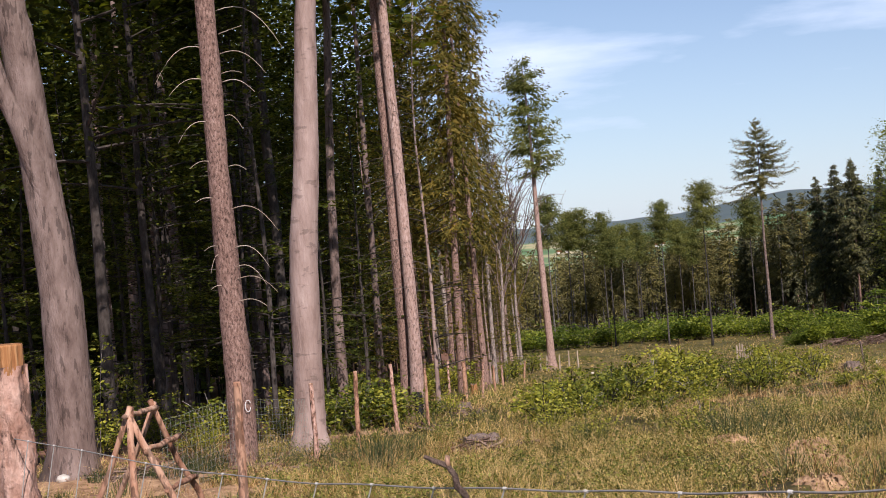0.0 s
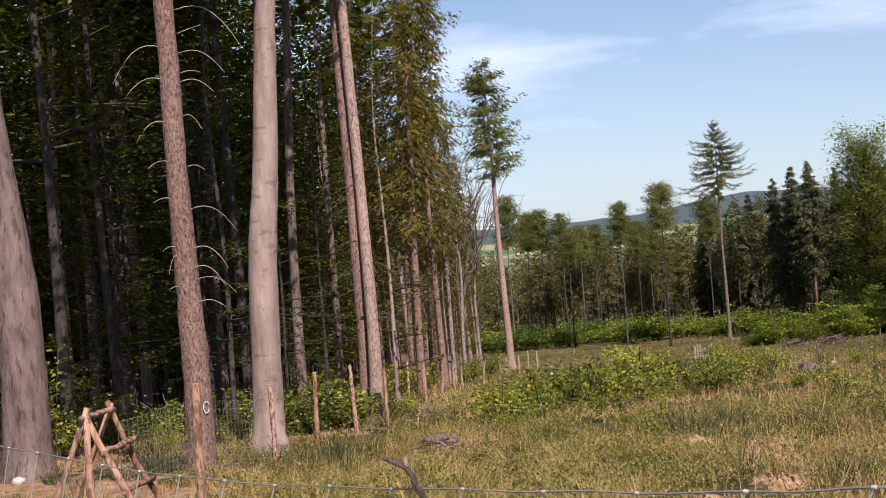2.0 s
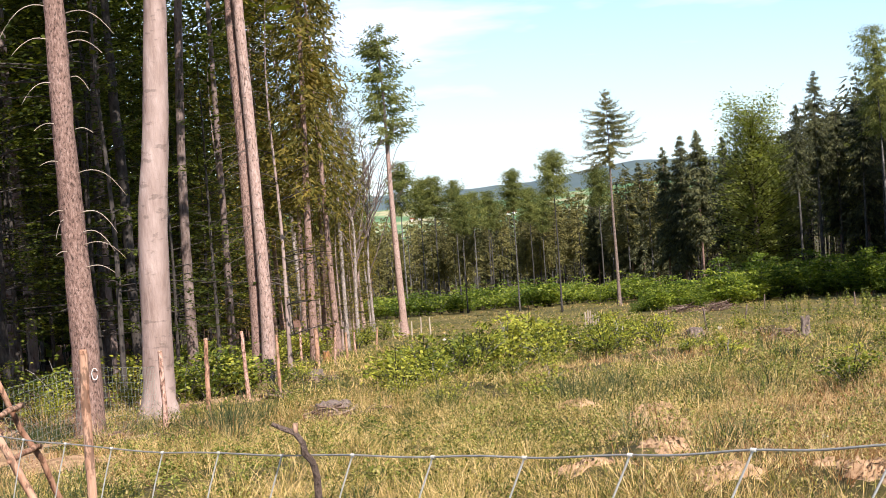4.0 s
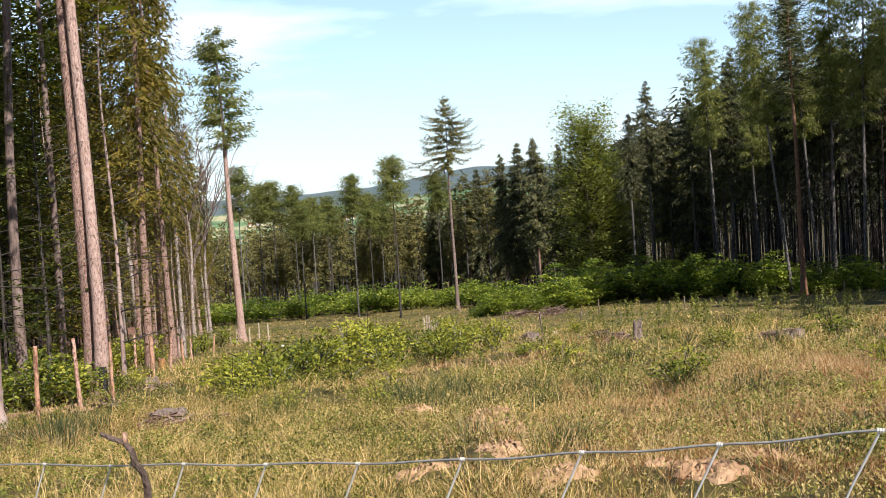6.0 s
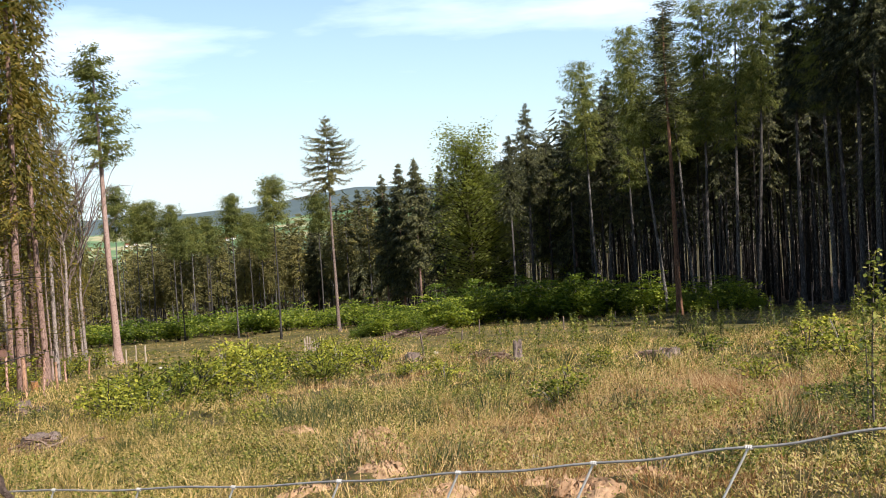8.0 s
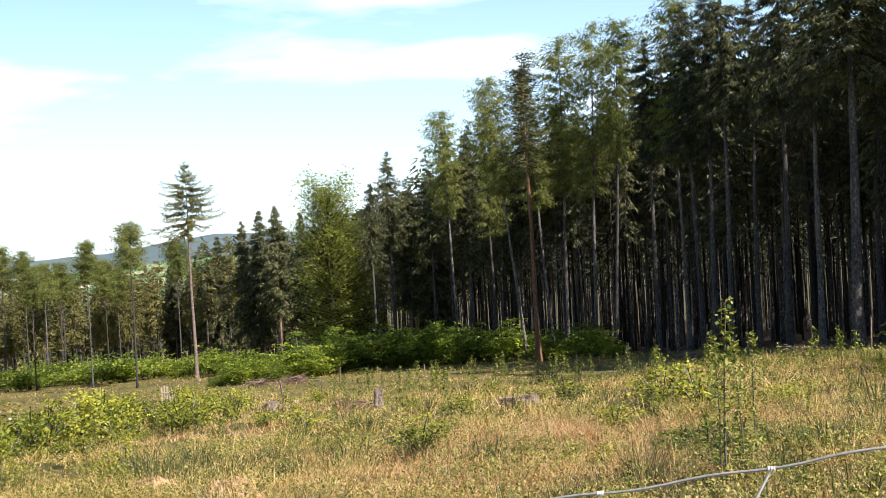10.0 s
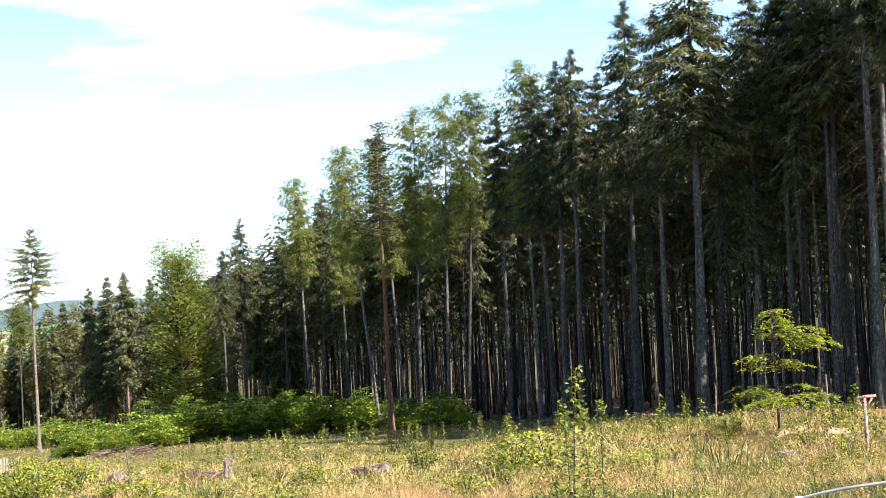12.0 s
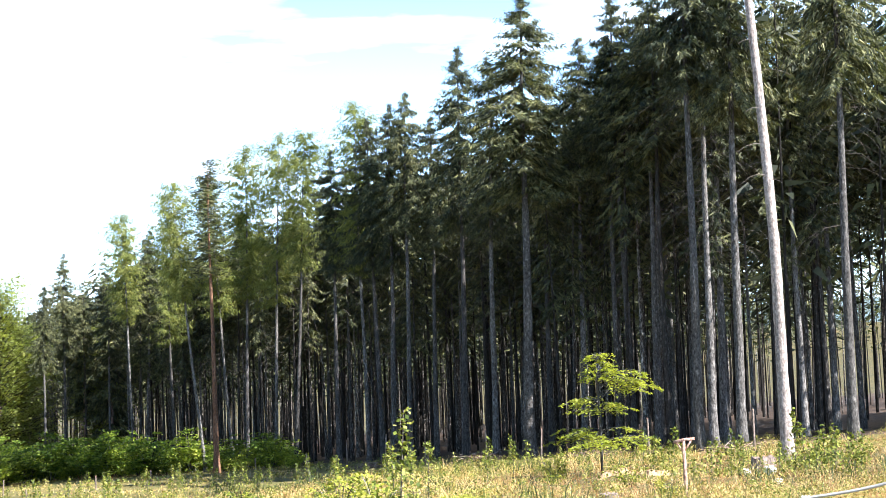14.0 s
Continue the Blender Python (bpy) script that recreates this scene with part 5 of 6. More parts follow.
def build_grass():
    g, s_, r_, w_, h_ = Shape(), Shape(), Shape(), Shape(), Shape()

    def dryness(x, y):
        v = patch(x, y, 3.0, 5) + 0.3 * np.clip((np.degrees(np.arctan2(x, y)) - 15) / 16, -0.6, 1.0)
        return v + rng.uniform(-0.22, 0.22, len(x))

    green = lambda x, y: (dryness(x, y) < 0.66) & (bare(x, y) < rng.uniform(0.2, 0.7, len(x))) & (rng.uniform(0, 1, len(x)) < np.clip(2.6 * patch(x, y, 0.45, 21) - 0.55, 0.06, 1))
    brown = lambda x, y: (dryness(x, y) > 0.55) & (bare(x, y) < rng.uniform(0.3, 0.9, len(x)))
    tussocks(g, 13000, 10.5, 27, 24, 0.11, 0.19, 0.009, 1.1, green, True)
    tussocks(g, 7500, 25, 52, 15, 0.18, 0.24, 0.021, 1.0, green, True)
    tussocks(g, 7000, 50, 115, 12, 0.35, 0.2, 0.045, 1.5, green, True)
    tussocks(g, 2500, 110, 195, 9, 0.8, 0.22, 0.1, 1.5, green, True)
    tussocks(s_, 6500, 11.5, 27, 18, 0.13, 0.26, 0.009, 0.7, brown, True)
    tussocks(s_, 5000, 25, 52, 12, 0.18, 0.32, 0.017, 0.7, brown, True)
    tussocks(s_, 1500, 50, 115, 8, 0.35, 0.24, 0.035, 1.3, brown, True)
    tussocks(s_, 900, 110, 195, 7, 0.8, 0.45, 0.08, 0.6, brown, True)
    tussocks(g, 3400, 1.6, 11.5, 18, 0.1, 0.2, 0.008, 0.9, green, True)
    tussocks(g, 3400, 9.5, 14.5, 24, 0.11, 0.21, 0.008, 1.0, green, True)
    tussocks(s_, 900, 1.6, 11.5, 14, 0.1, 0.22, 0.007, 0.7, brown, True)
    tussocks(g, 1700, 10, 30, 100, 0.13, 0.38, 0.009, 1.0, green, True)
    tussocks(g, 1700, 28, 60, 44, 0.2, 0.46, 0.02, 1.0, green, True)
    tussocks(s_, 650, 11.5, 30, 70, 0.16, 0.42, 0.008, 0.9, brown, True)
    wet = lambda x, y: patch(x, y, 1.1, 31) + rng.uniform(-0.12, 0.12, len(x)) > 0.6
    tussocks(r_, 760, 12, 27, 90, 0.12, 0.42, 0.01, 0.85, wet)
    tussocks(r_, 700, 25, 60, 40, 0.15, 0.45, 0.02, 0.8, wet)
    for n, lo, hi, leaf, per, spread in [(9200, 9.5, 28, 0.046, 28, 0.13), (6500, 26, 58, 0.08, 18, 0.2), (9000, 52, 150, 0.13, 9, 0.32)]:
        x, y, d = scatter(n, lo, hi)
        keep = (patch(x, y, 1.3, 9) + rng.uniform(-0.14, 0.14, len(x)) > 0.47) & (bare(x, y) < 0.5)
        x, y = x[keep], y[keep]
        z = land(x, y)
        tall = 0.06 + 0.42 * rng.uniform(0, 1, len(x)) ** 1.6
        k = rng.uniform(0, 1, (len(x), per))
        off = rng.standard_normal((len(x), per, 2)) * spread * (1.1 - 0.7 * k)[..., None]
        c = np.stack([x[:, None] + off[..., 0], y[:, None] + off[..., 1], z[:, None] + 0.04 + tall[:, None] * k], -1).reshape(-1, 3)
        leaf_cloud(w_, rng, c, np.array([0.02, 0.02, 0.02]), leaf, 0.9, wide=0.2)
    for n, lo, hi, leaf, per in [(1500, 12, 30, 0.055, 70), (1500, 28, 62, 0.085, 44), (1100, 58, 120, 0.14, 26)]:
        x, y, d = scatter(n, lo, hi)
        keep = (patch(x, y, 1.9, 15) > 0.46) & (bare(x, y) < 0.4)
        x, y = x[keep], y[keep]
        z = land(x, y)
        wide, tall = rng.uniform(0.14, 0.4, len(x)), rng.uniform(0.18, 0.5, len(x))
        th, k = rng.uniform(0, 6.283, (len(x), per)), rng.uniform(0, 1, (len(x), per)) ** 0.5
        up = rng.uniform(0.25, 1.0, (len(x), per)) * np.sqrt(1 - 0.85 * k * k)
        c = np.stack([x[:, None] + wide[:, None] * k * np.cos(th), y[:, None] + wide[:, None] * k * np.sin(th), z[:, None] + tall[:, None] * up], -1).reshape(-1, 3)
        leaf_cloud(h_, rng, c, np.array([0.02, 0.02, 0.02]), leaf, 0.5, wide=0.28)
    for nm, sh, m, lab in [("leafy_herbs", h_, M_HERB, "small leafy green herbs in clumps among the grass"), ("meadow_grass", g, M_GRASS, "green and yellowing meadow grass of the clearing"), ("dry_grass", s_, M_STRAW, "dry reddish-brown grass stalks in the clearing"),
                           ("rush_clumps", r_, M_RUSH, "dark green clumps of rushes in the clearing"), ("weeds", w_, M_WEED, "low pale green weeds among the grass")]:
        tagged(part(nm, sh, m), lab, "grass", kind="stuff")


build_grass()


# ---------------------------------------------------------------- wire fence before the camera
FENCE_AZ, FENCE_GAP, STAY = 52.0, 1.1, 0.15


def fence_at(az):
    """The point of the fence's plan seen at a heading."""
    return polar(az, FENCE_GAP / math.cos(radians(az - FENCE_AZ)))


def wire_height(az):
    k = math.tan(radians(FENCE_AZ - az))
    return -FENCE_GAP * float(np.interp(k, [-0.6, -0.06, 0.0, 0.094, 0.22, 0.37, 0.52, 0.67, 0.82, 0.96, 1.235, 1.6, 1.96, 2.58, 3.0],
                                        [0.012, 0.1195, 0.1322, 0.1525, 0.179, 0.2075, 0.2313, 0.25, 0.2687, 0.2825, 0.3072, 0.3375, 0.355, 0.359, 0.36]))


def build_near_fence():
    root = tagged(new("wire_fence"), "galvanised knotted wire stock fence with knotted stays", "fence")
    azs = np.linspace(-18.2, 80, 220)
    pts = np.array([[*fence_at(a)[:2], wire_height(a) + 0.0012 * math.sin(a * 1.1)] for a in azs])
    s = Shape()
    add_tube(s, pts, 0.00122, 8, True)
    part("top_wire", s, M_WIRE, root)
    a0 = fence_at(24.64)
    d = (fence_at(25) - fence_at(24)).normalized()
    low = Shape()
    for dz in (0.17, 0.36, 0.56, 0.78, 1.02, 1.3):
        add_tube(low, pts - np.array([0, 0, dz]), 0.00115, 6, True)
    part("lower_wires", low, M_WIRE, root)
    for k in range(-24, 14):
        p = a0 + d * (STAY * k)
        az = math.degrees(math.atan2(p.x, p.y))
        if az < -18.1 or az > 75:
            continue
        z = wire_height(az) + 0.0012 * math.sin(az * 1.1)
        slant = 0.046
        st = Shape()
        q = np.array([[p.x, p.y, z], [p.x - d.x * slant * 0.6, p.y - d.y * slant * 0.6, z - 0.05], [p.x - d.x * slant * 2.4, p.y - d.y * slant * 2.4, z - 0.22], [p.x - d.x * slant * 1.2, p.y - d.y * slant * 1.2, z - 1.3]])
        add_tube(st, q, 0.00115, 6, True)
        ob = part("stay_wire", st, M_STAY, root)
        kn = Shape()
        for j in (-1, 0, 1):
            c = np.array([p.x, p.y, z]) + np.array(d) * 0.0022 * j
            ring = [c + np.array(d) * 0.0011 * u_ + 0 for u_ in (-1, 0, 1)]
            add_tube(kn, ring, [0.0016, 0.0023, 0.0016], 8, True)
        part("knot", kn, M_STAY, ob)


build_near_fence()


def round_post(name, label, foot, top, radius, material, seed, group="", taper=0.92, cap=None, sides=12, rough=0.05):
    """A round wooden post from foot to top, with a worn chamfered head as its own part."""
    r = np.random.default_rng(seed)
    foot, top = np.array(foot, float), np.array(top, float)
    root = tagged(new(name), label, "post", group)
    root.location = foot
    v = top - foot
    k = np.linspace(-0.15, 0.985, 14)
    pts = k[:, None] * v[None] + np.stack([r.standard_normal(14) * radius * 0.08, r.standard_normal(14) * radius * 0.08, np.zeros(14)], 1)
    s = Shape()
    add_tube(s, pts, radius * np.linspace(1.05, taper, 14), sides, False, rough, seed)
    part("shaft", s, material, root, smooth=True)
    h = Shape()
    add_tube(h, [v * 0.983, v * 0.995, v], [radius * taper, radius * taper * 0.96, radius * taper * 0.8], sides, True, 0.02, seed)
    part("head", h, cap or M_POST, root, "sawn pale end grain")
    return root


# corner post of the near fence, with lifting plates of bark
def build_corner_post():
    c = polar(-18.3, 3.3)
    foot, top = float(land(c.x, c.y)) - 0.1, -0.182
    root = tagged(new("corner_post"), "flaking debarked fence corner post with an orange sawn top", "post")
    sides, rings = 64, 240
    z = np.linspace(foot, top - 0.05, rings)
    th = np.linspace(0, 2 * np.pi, sides, endpoint=False)
    T, Z = np.meshgrid(th, z)
    f = np.zeros_like(T)
    r = np.random.default_rng(3)
    for k in range(10):
        f += np.sin(T * r.integers(2, 9) + Z * r.uniform(18, 70) * r.choice([-1, 1]) + r.uniform(0, 6.3)) / (1 + 0.15 * k)
    plate = np.clip(f * 2.2, -1, 1)
    rad = 0.044 + 0.0045 * (top - Z) + 0.0036 * plate + 0.0008 * r.standard_normal(T.shape)
    lean = 0.02 * (top - Z)
    v = np.stack([c.x + lean + rad * np.cos(T), c.y + rad * np.sin(T), Z], -1).reshape(-1, 3)
    i, j = np.meshgrid(np.arange(rings - 1), np.arange(sides), indexing="ij")
    k = (j + 1) % sides
    part("bark", Shape().add(v, np.stack([i * sides + j, i * sides + k, (i + 1) * sides + k, (i + 1) * sides + j], -1).reshape(-1, 4)), M_POST_BARK, root, "flaking pink-grey bark", True)
    s = Shape()
    add_tube(s, [(c.x, c.y, top - 0.07), (c.x, c.y, top - 0.004), (c.x, c.y, top)], [0.042, 0.0415, 0.039], 32, True, 0.015, 2)
    part("head", s, M_CUT, root, "orange peeled sawn top")


build_corner_post()


# ---------------------------------------------------------------- clods on the dug soil
def build_soil_heap(az, d, radius, seed):
    """A low heap of dug earth: uneven outline, crumbly top, its rim sunk into the turf."""
    r = np.random.default_rng(seed)
    c = polar(az, d)
    rings, n = 16, 56
    th = np.linspace(0, 2 * np.pi, n, endpoint=False)
    ph = r.uniform(0, 6.283, 5)
    out = 1 + sum(0.2 / (1 + 0.3 * k) * np.sin((k + 2) * th + ph[k]) for k in range(5))
    k = np.linspace(0, 1, rings)[:, None]
    x = c.x + radius * 0.66 * k * out[None] * np.cos(th)[None] + r.normal(0, 0.012, (rings, n))
    y = c.y + radius * 0.66 * k * out[None] * np.sin(th)[None] + r.normal(0, 0.012, (rings, n))
    crumb = 0.022 * r.standard_normal((rings, n)) + 0.03 * np.sin(9 * x + ph[0]) * np.sin(8 * y + ph[1])
    z = land(x, y) + 0.03 * (1 - k ** 3) + crumb * (1 - k ** 6) - 0.09 * k ** 8
    v = np.stack([x, y, z], -1).reshape(-1, 3)
    i, j = np.meshgrid(np.arange(rings - 1), np.arange(n), indexing="ij")
    j2 = (j + 1) % n
    s = Shape().add(v, np.stack([i * n + j, i * n + j2, (i + 1) * n + j2, (i + 1) * n + j], -1).reshape(-1, 4))
    tagged(part("earth_mound", s, M_SOIL, smooth=True), "low mound of pale orange dug earth in the grass", "earth mound", "dug earth mounds")


for i, (a, q, r_, h) in enumerate(MOUNDS[:12]):
    build_soil_heap(a, q, r_, 40 + i)


def build_clods():
    s = Shape()
    ico = np.array([(0, 0, 1), (0.9, 0, 0.2), (0.28, 0.85, 0.2), (-0.72, 0.52, 0.2), (-0.72, -0.52, 0.2), (0.28, -0.85, 0.2), (0, 0, -0.6)])
    faces = np.array([(0, 1, 2), (0, 2, 3), (0, 3, 4), (0, 4, 5), (0, 5, 1), (6, 2, 1), (6, 3, 2), (6, 4, 3), (6, 5, 4), (6, 1, 5)])
    for a, q, r_, h in MOUNDS:
        c = polar(a, q)
        for _ in range(int(40 + 80 * r_)):
            x, y = c.x + rng.normal(0, 0.5) * r_, c.y + rng.normal(0, 0.5) * r_
            k = 0.005 + 0.018 * rng.uniform() ** 3
            v = ico * rng.uniform(0.6, 1.4, (7, 3)) * k * np.array([1, 1, 0.7])
            s.add(v + np.array([x, y, float(land(x, y)) + 0.03 + k * 0.2]), faces)
    tagged(part("soil_clods", s, M_SOIL), "crumbled clods of pale dug soil", "soil", kind="stuff")


build_clods()


# ---------------------------------------------------------------- posts along the forest edge
POST_LABEL = "thin debarked wooden fence post at the forest edge"
for i, (a, d, h, r_) in enumerate([(-6.02, 24.6, 1.5, 0.055), (-4.24, 28.7, 1.72, 0.06), (-2.52, 33, 1.66, 0.06), (-1.21, 33.4, 1.5, 0.05), (-0.21, 54, 1.5, 0.06), (0.5, 50.5, 1.42, 0.1), (1.2, 50.8, 1.4, 0.06),
                                    (1.74, 54, 1.2, 0.06), (2.1, 62, 1.1, 0.06), (3.0, 68, 1.1, 0.06)]):
    p = on_land(a, d)
    lean = rng.normal(0, 0.05, 2)
    round_post("fence_post", POST_LABEL, p, (p.x + lean[0], p.y + lean[1], p.z + h), r_ * 0.88, M_POST if i % 2 else M_POST_BARK, 60 + i, "edge fence posts", 0.85, None, 9)
p = on_land(-9.3, 9.6)
round_post("fence_post", "reddish-brown wooden fence post before the spruce", p, (p.x + 0.03, p.y, -0.94), 0.037, M_POST, 72, "", 0.8, None, 12)
for i, (a, d, h) in enumerate([(15.37, 74, 0.75), (17.0, 54, 1.1), (18.6, 70, 0.8), (20.3, 72, 0.8), (19.4, 88, 0.9), (27.0, 78, 0.9), (29.5, 76, 1.0), (31.6, 70, 1.1), (33.3, 74, 1.6), (34.9, 72, 1.7), (36.6, 70, 1.2),
                               (39.2, 66, 1.5), (41.5, 62, 1.4), (46.0, 55, 1.5), (50.3, 50, 1.5), (23.0, 82, 0.8), (25.2, 80, 0.9)]):
    p = on_land(a, d)
    round_post("stake", "slim weathered wooden stake in the clearing", p, (p.x + rng.normal(0, 0.04), p.y, p.z + h), 0.042, M_STUMP, 80 + i, "stakes", 0.85, None, 7)


def picket_screen(label, spots, height, seed, rail=True):
    """A short run of pale upright pickets with a rail."""
    r = np.random.default_rng(seed)
    root = tagged(new("picket_screen"), label, "fence")
    pts = [on_land(a, d) for a, d in spots]
    for p in pts:
        s = Shape()
        h = height * r.uniform(0.75, 1.1)
        add_tube(s, [(p.x, p.y, p.z - 0.1), (p.x + r.normal(0, 0.03), p.y, p.z + h * 0.9), (p.x + r.normal(0, 0.05), p.y, p.z + h)], [0.055, 0.05, 0.02], 6)
        part("picket", s, M_PICKET, root)
    if not rail:
        return
    s = Shape()
    add_tube(s, [p + Vector((0, -0.06, height * 0.55)) for p in pts], 0.035, 6)
    part("rail", s, M_PICKET, root)


picket_screen("low screen of pale wooden pickets in the clearing", [(11.95 + 0.11 * k, 81) for k in range(8)], 0.85, 1)
picket_screen("few pale pickets round the foot of the lone conifer", [(3.75, 86), (4.0, 85), (4.55, 85), (4.95, 86), (5.35, 87)], 1.25, 2, False)


# ---------------------------------------------------------------- log trestle at the fence
def build_trestle():
    root = tagged(new("log_trestle"), "rough A-shaped trestle of debarked poles", "trestle")
    D = 9.5

    def P(a, el, back=0.0):
        q = polar(a, D + back)
        q.z = (D + back) * math.tan(radians(el))
        return q

    def down(a0, e0, a1, e1, d0, d1):
        """A leg from its head through a second sighted point, down to the ground."""
        h = polar(a0, d0, d0 * math.tan(radians(e0)))
        q = polar(a1, d1, d1 * math.tan(radians(e1)))
        k = 1.0
        while (h + (q - h) * k).z > float(land(*(h + (q - h) * k)[:2])) - 0.08 and k < 6:
            k += 0.02
        return h, h + (q - h) * k

    poles = [("leg", *down(-13.7, -6.58, -15.07, -9.73, 9.5, 9.6), 0.026), ("leg", *down(-13.59, -6.59, -13.65, -9.9, 9.5, 9.3), 0.031), ("leg", *down(-13.54, -6.76, -12.08, -10.09, 9.5, 9.4), 0.031),
             ("leg", *down(-12.63, -6.37, -11.53, -9.0, 10.2, 10.4), 0.027), ("leg", *down(-12.71, -6.5, -14.31, -9.82, 10.2, 10.5), 0.025),
             ("ridge_pole", P(-13.8, -6.57, -0.06), P(-12.5, -6.29, 0.72), 0.022), ("rung", P(-13.12, -8.06, -0.08), P(-11.6, -7.57, 0.85), 0.023), ("rung", P(-12.36, -9.76, -0.12), P(-11.12, -9.24, 0.95), 0.023)]
    for i, (nm, a, b, r_) in enumerate(poles):
        s = Shape()
        a, b = np.array(a), np.array(b)
        if nm == "leg":
            a = a + (a - b) * 0.035
        k = np.linspace(0, 1, 9)[:, None]
        r = np.random.default_rng(i)
        add_tube(s, a + (b - a) * k + r.normal(0, 0.006, (9, 3)), np.linspace(r_ * 0.78, r_ * 0.95, 9), 10, True, 0.06, i)
        part(nm, s, M_POST, root, smooth=True)


build_trestle()


# ---------------------------------------------------------------- mesh fence beside the beech
def mesh_fence(label, plan, height, cols, rows, radius=0.006, sink=0.0):
    root = tagged(new("mesh_fence"), label, "fence")
    seg = [on_land(a, d) for a, d in plan]
    k = np.linspace(0, len(seg) - 1, cols)
    pts = np.array([[np.interp(q, range(len(seg)), [p[i] for p in seg]) for i in range(3)] for q in k])
    for j in range(rows):
        s = Shape()
        z = 0.05 + (height - 0.05) * (j / (rows - 1)) ** 1.2
        add_tube(s, pts + np.array([0, 0, z]) + np.random.default_rng(j).normal(0, 0.008, (cols, 3)), radius * (1.2 if j == rows - 1 else 1), 4, False)
        part("line_wire", s, M_WIRE_OLD, root)
    for p in pts:
        s = Shape()
        add_tube(s, [p + np.array([0, 0, 0.03]), p + np.array([0, 0, height])], radius * 0.9, 4, False)
        part("stay_wire", s, M_WIRE_OLD, root)


mesh_fence("grey wire mesh fence running into the wood", [(-12.4, 21), (-10.3, 23), (-8.6, 25), (-7.0, 27), (-6.3, 27.5)], 1.25, 44, 11, 0.0026)


# ---------------------------------------------------------------- dry branch stuck in the fence
def build_stick():
    root = tagged(new("dry_branch"), "crooked dry branch with a cut stub standing at the wire", "branch")
    q = lambda a, el: np.array(polar(a, 1.78, 1.78 * math.tan(radians(el))))
    s = Shape()
    add_tube(s, [q(-1.5, -9.4), q(-1.1, -9.62), q(-0.55, -9.85), q(-0.25, -10.3), q(-0.2, -10.75), q(0.1, -11.1), q(0.25, -11.7), q(0.3, -16), q(0.4, -48)],
             [0.0024, 0.0034, 0.0042, 0.0042, 0.0046, 0.0046, 0.0052, 0.006, 0.008], 12, True, 0.12, 5)
    part("stem", s, M_STICK, root, smooth=True)
    s = Shape()
    add_tube(s, [q(-0.55, -9.85), q(-0.52, -9.6), q(-0.5, -9.45)], [0.0042, 0.0034, 0.0032], 8, True, 0.05, 6)
    part("stub", s, M_POST, root, "pale cut stub", smooth=True)


build_stick()


# ---------------------------------------------------------------- stumps, brush heaps and stones
def make_stump(label, az, d, radius, height, seed, jag=0.12, material=None):
    r = np.random.default_rng(seed)
    root = tagged(new("tree_stump"), label, "stump")
    root.location = on_land(az, d)
    n = 22
    th = np.linspace(0, 2 * np.pi, n, endpoint=False)
    lob = 1 + 0.1 * np.sin(3 * th + seed) + 0.07 * np.sin(5 * th + 2 * seed)
    zs = [-0.15, 0.05, 0.15, 0.4, 0.8, 1.0]
    fl = [1.55, 1.35, 1.15, 1.02, 0.96, 0.93]
    v = []
    for k, (z, f_) in enumerate(zip(zs, fl)):
        zz = z * height + (jag * height * r.uniform(-1, 1, n) if k == 5 else 0)
        v.append(np.stack([np.cos(th) * radius * f_ * lob, np.sin(th) * radius * f_ * lob, np.broadcast_to(zz, (n,))], 1))
    v = np.concatenate(v)
    i, j = np.meshgrid(np.arange(5), np.arange(n), indexing="ij")
    k = (j + 1) % n
    s = Shape().add(v, np.stack([i * n + j, i * n + k, (i + 1) * n + k, (i + 1) * n + j], -1).reshape(-1, 4))
    part("bark_side", s, material or M_STUMP, root, smooth=True)
    top = v[5 * n:] * np.array([0.95, 0.95, 0.985])
    mid = top.mean(0) - np.array([0, 0, 0.03])
    t = Shape().add(np.concatenate([v[5 * n:], mid[None]]), [[n, q, (q + 1) % n] for q in range(n)])
    part("cut_face", t, M_STUMP, root, "weathered cracked cut face")
    return root


make_stump("low grey weathered stump ringed with dry grass", 1.0, 25.5, 0.36, 0.2, 3, 0.2)
make_stump("tall brown splintered stump", 21.0, 44.3, 0.15, 0.55, 4, 0.3)
make_stump("squat grey stump in the grass", 27.4, 38.9, 0.3, 0.35, 5)
make_stump("squat grey stump in the grass", 27.1, 37.6, 0.22, 0.3, 6)
make_stump("dark low stump half buried in soil", 26.8, 14.2, 0.1, 0.16, 7)
make_stump("squat grey stump in the grass", 44.3, 29.3, 0.2, 0.2, 8)
make_stump("squat grey stump in the grass", 16.5, 52, 0.3, 0.3, 9)
make_stump("pale broken stump at the foot of the clear trunk", 50.6, 38.5, 0.34, 0.35, 10)
make_stump("squat grey stump in the grass", 0.2, 42, 0.35, 0.22, 12)
make_stump("fresh orange-cut stump at the wood's edge", 0.85, 56, 0.14, 0.5, 13, 0.1, M_CUT)


def brush_heap(label, az, d, radius, height, n, seed):
    """A heap of crossed dry branches."""
    r = np.random.default_rng(seed)
    root = tagged(new("brush_heap"), label, "brushwood")
    root.location = on_land(az, d)
    s = Shape()
    for _ in range(n):
        th = r.uniform(0, 3.14)
        c = r.standard_normal(2) * radius * 0.4
        z = max(0.03, height * (1 - (np.hypot(*c) / radius) ** 2) * r.uniform(0, 1))
        L = radius * r.uniform(0.15, 0.55)
        o = np.array([math.cos(th), math.sin(th), r.normal(0, 0.2)]) * L
        m = np.array([c[0], c[1], z])
        add_tube(s, [m - o, m + r.normal(0, 0.04, 3), m + o], [0.022, 0.018, 0.007], 4, False)
    tagged(part("branchwork", s, M_BRUSH, root), kind="stuff")


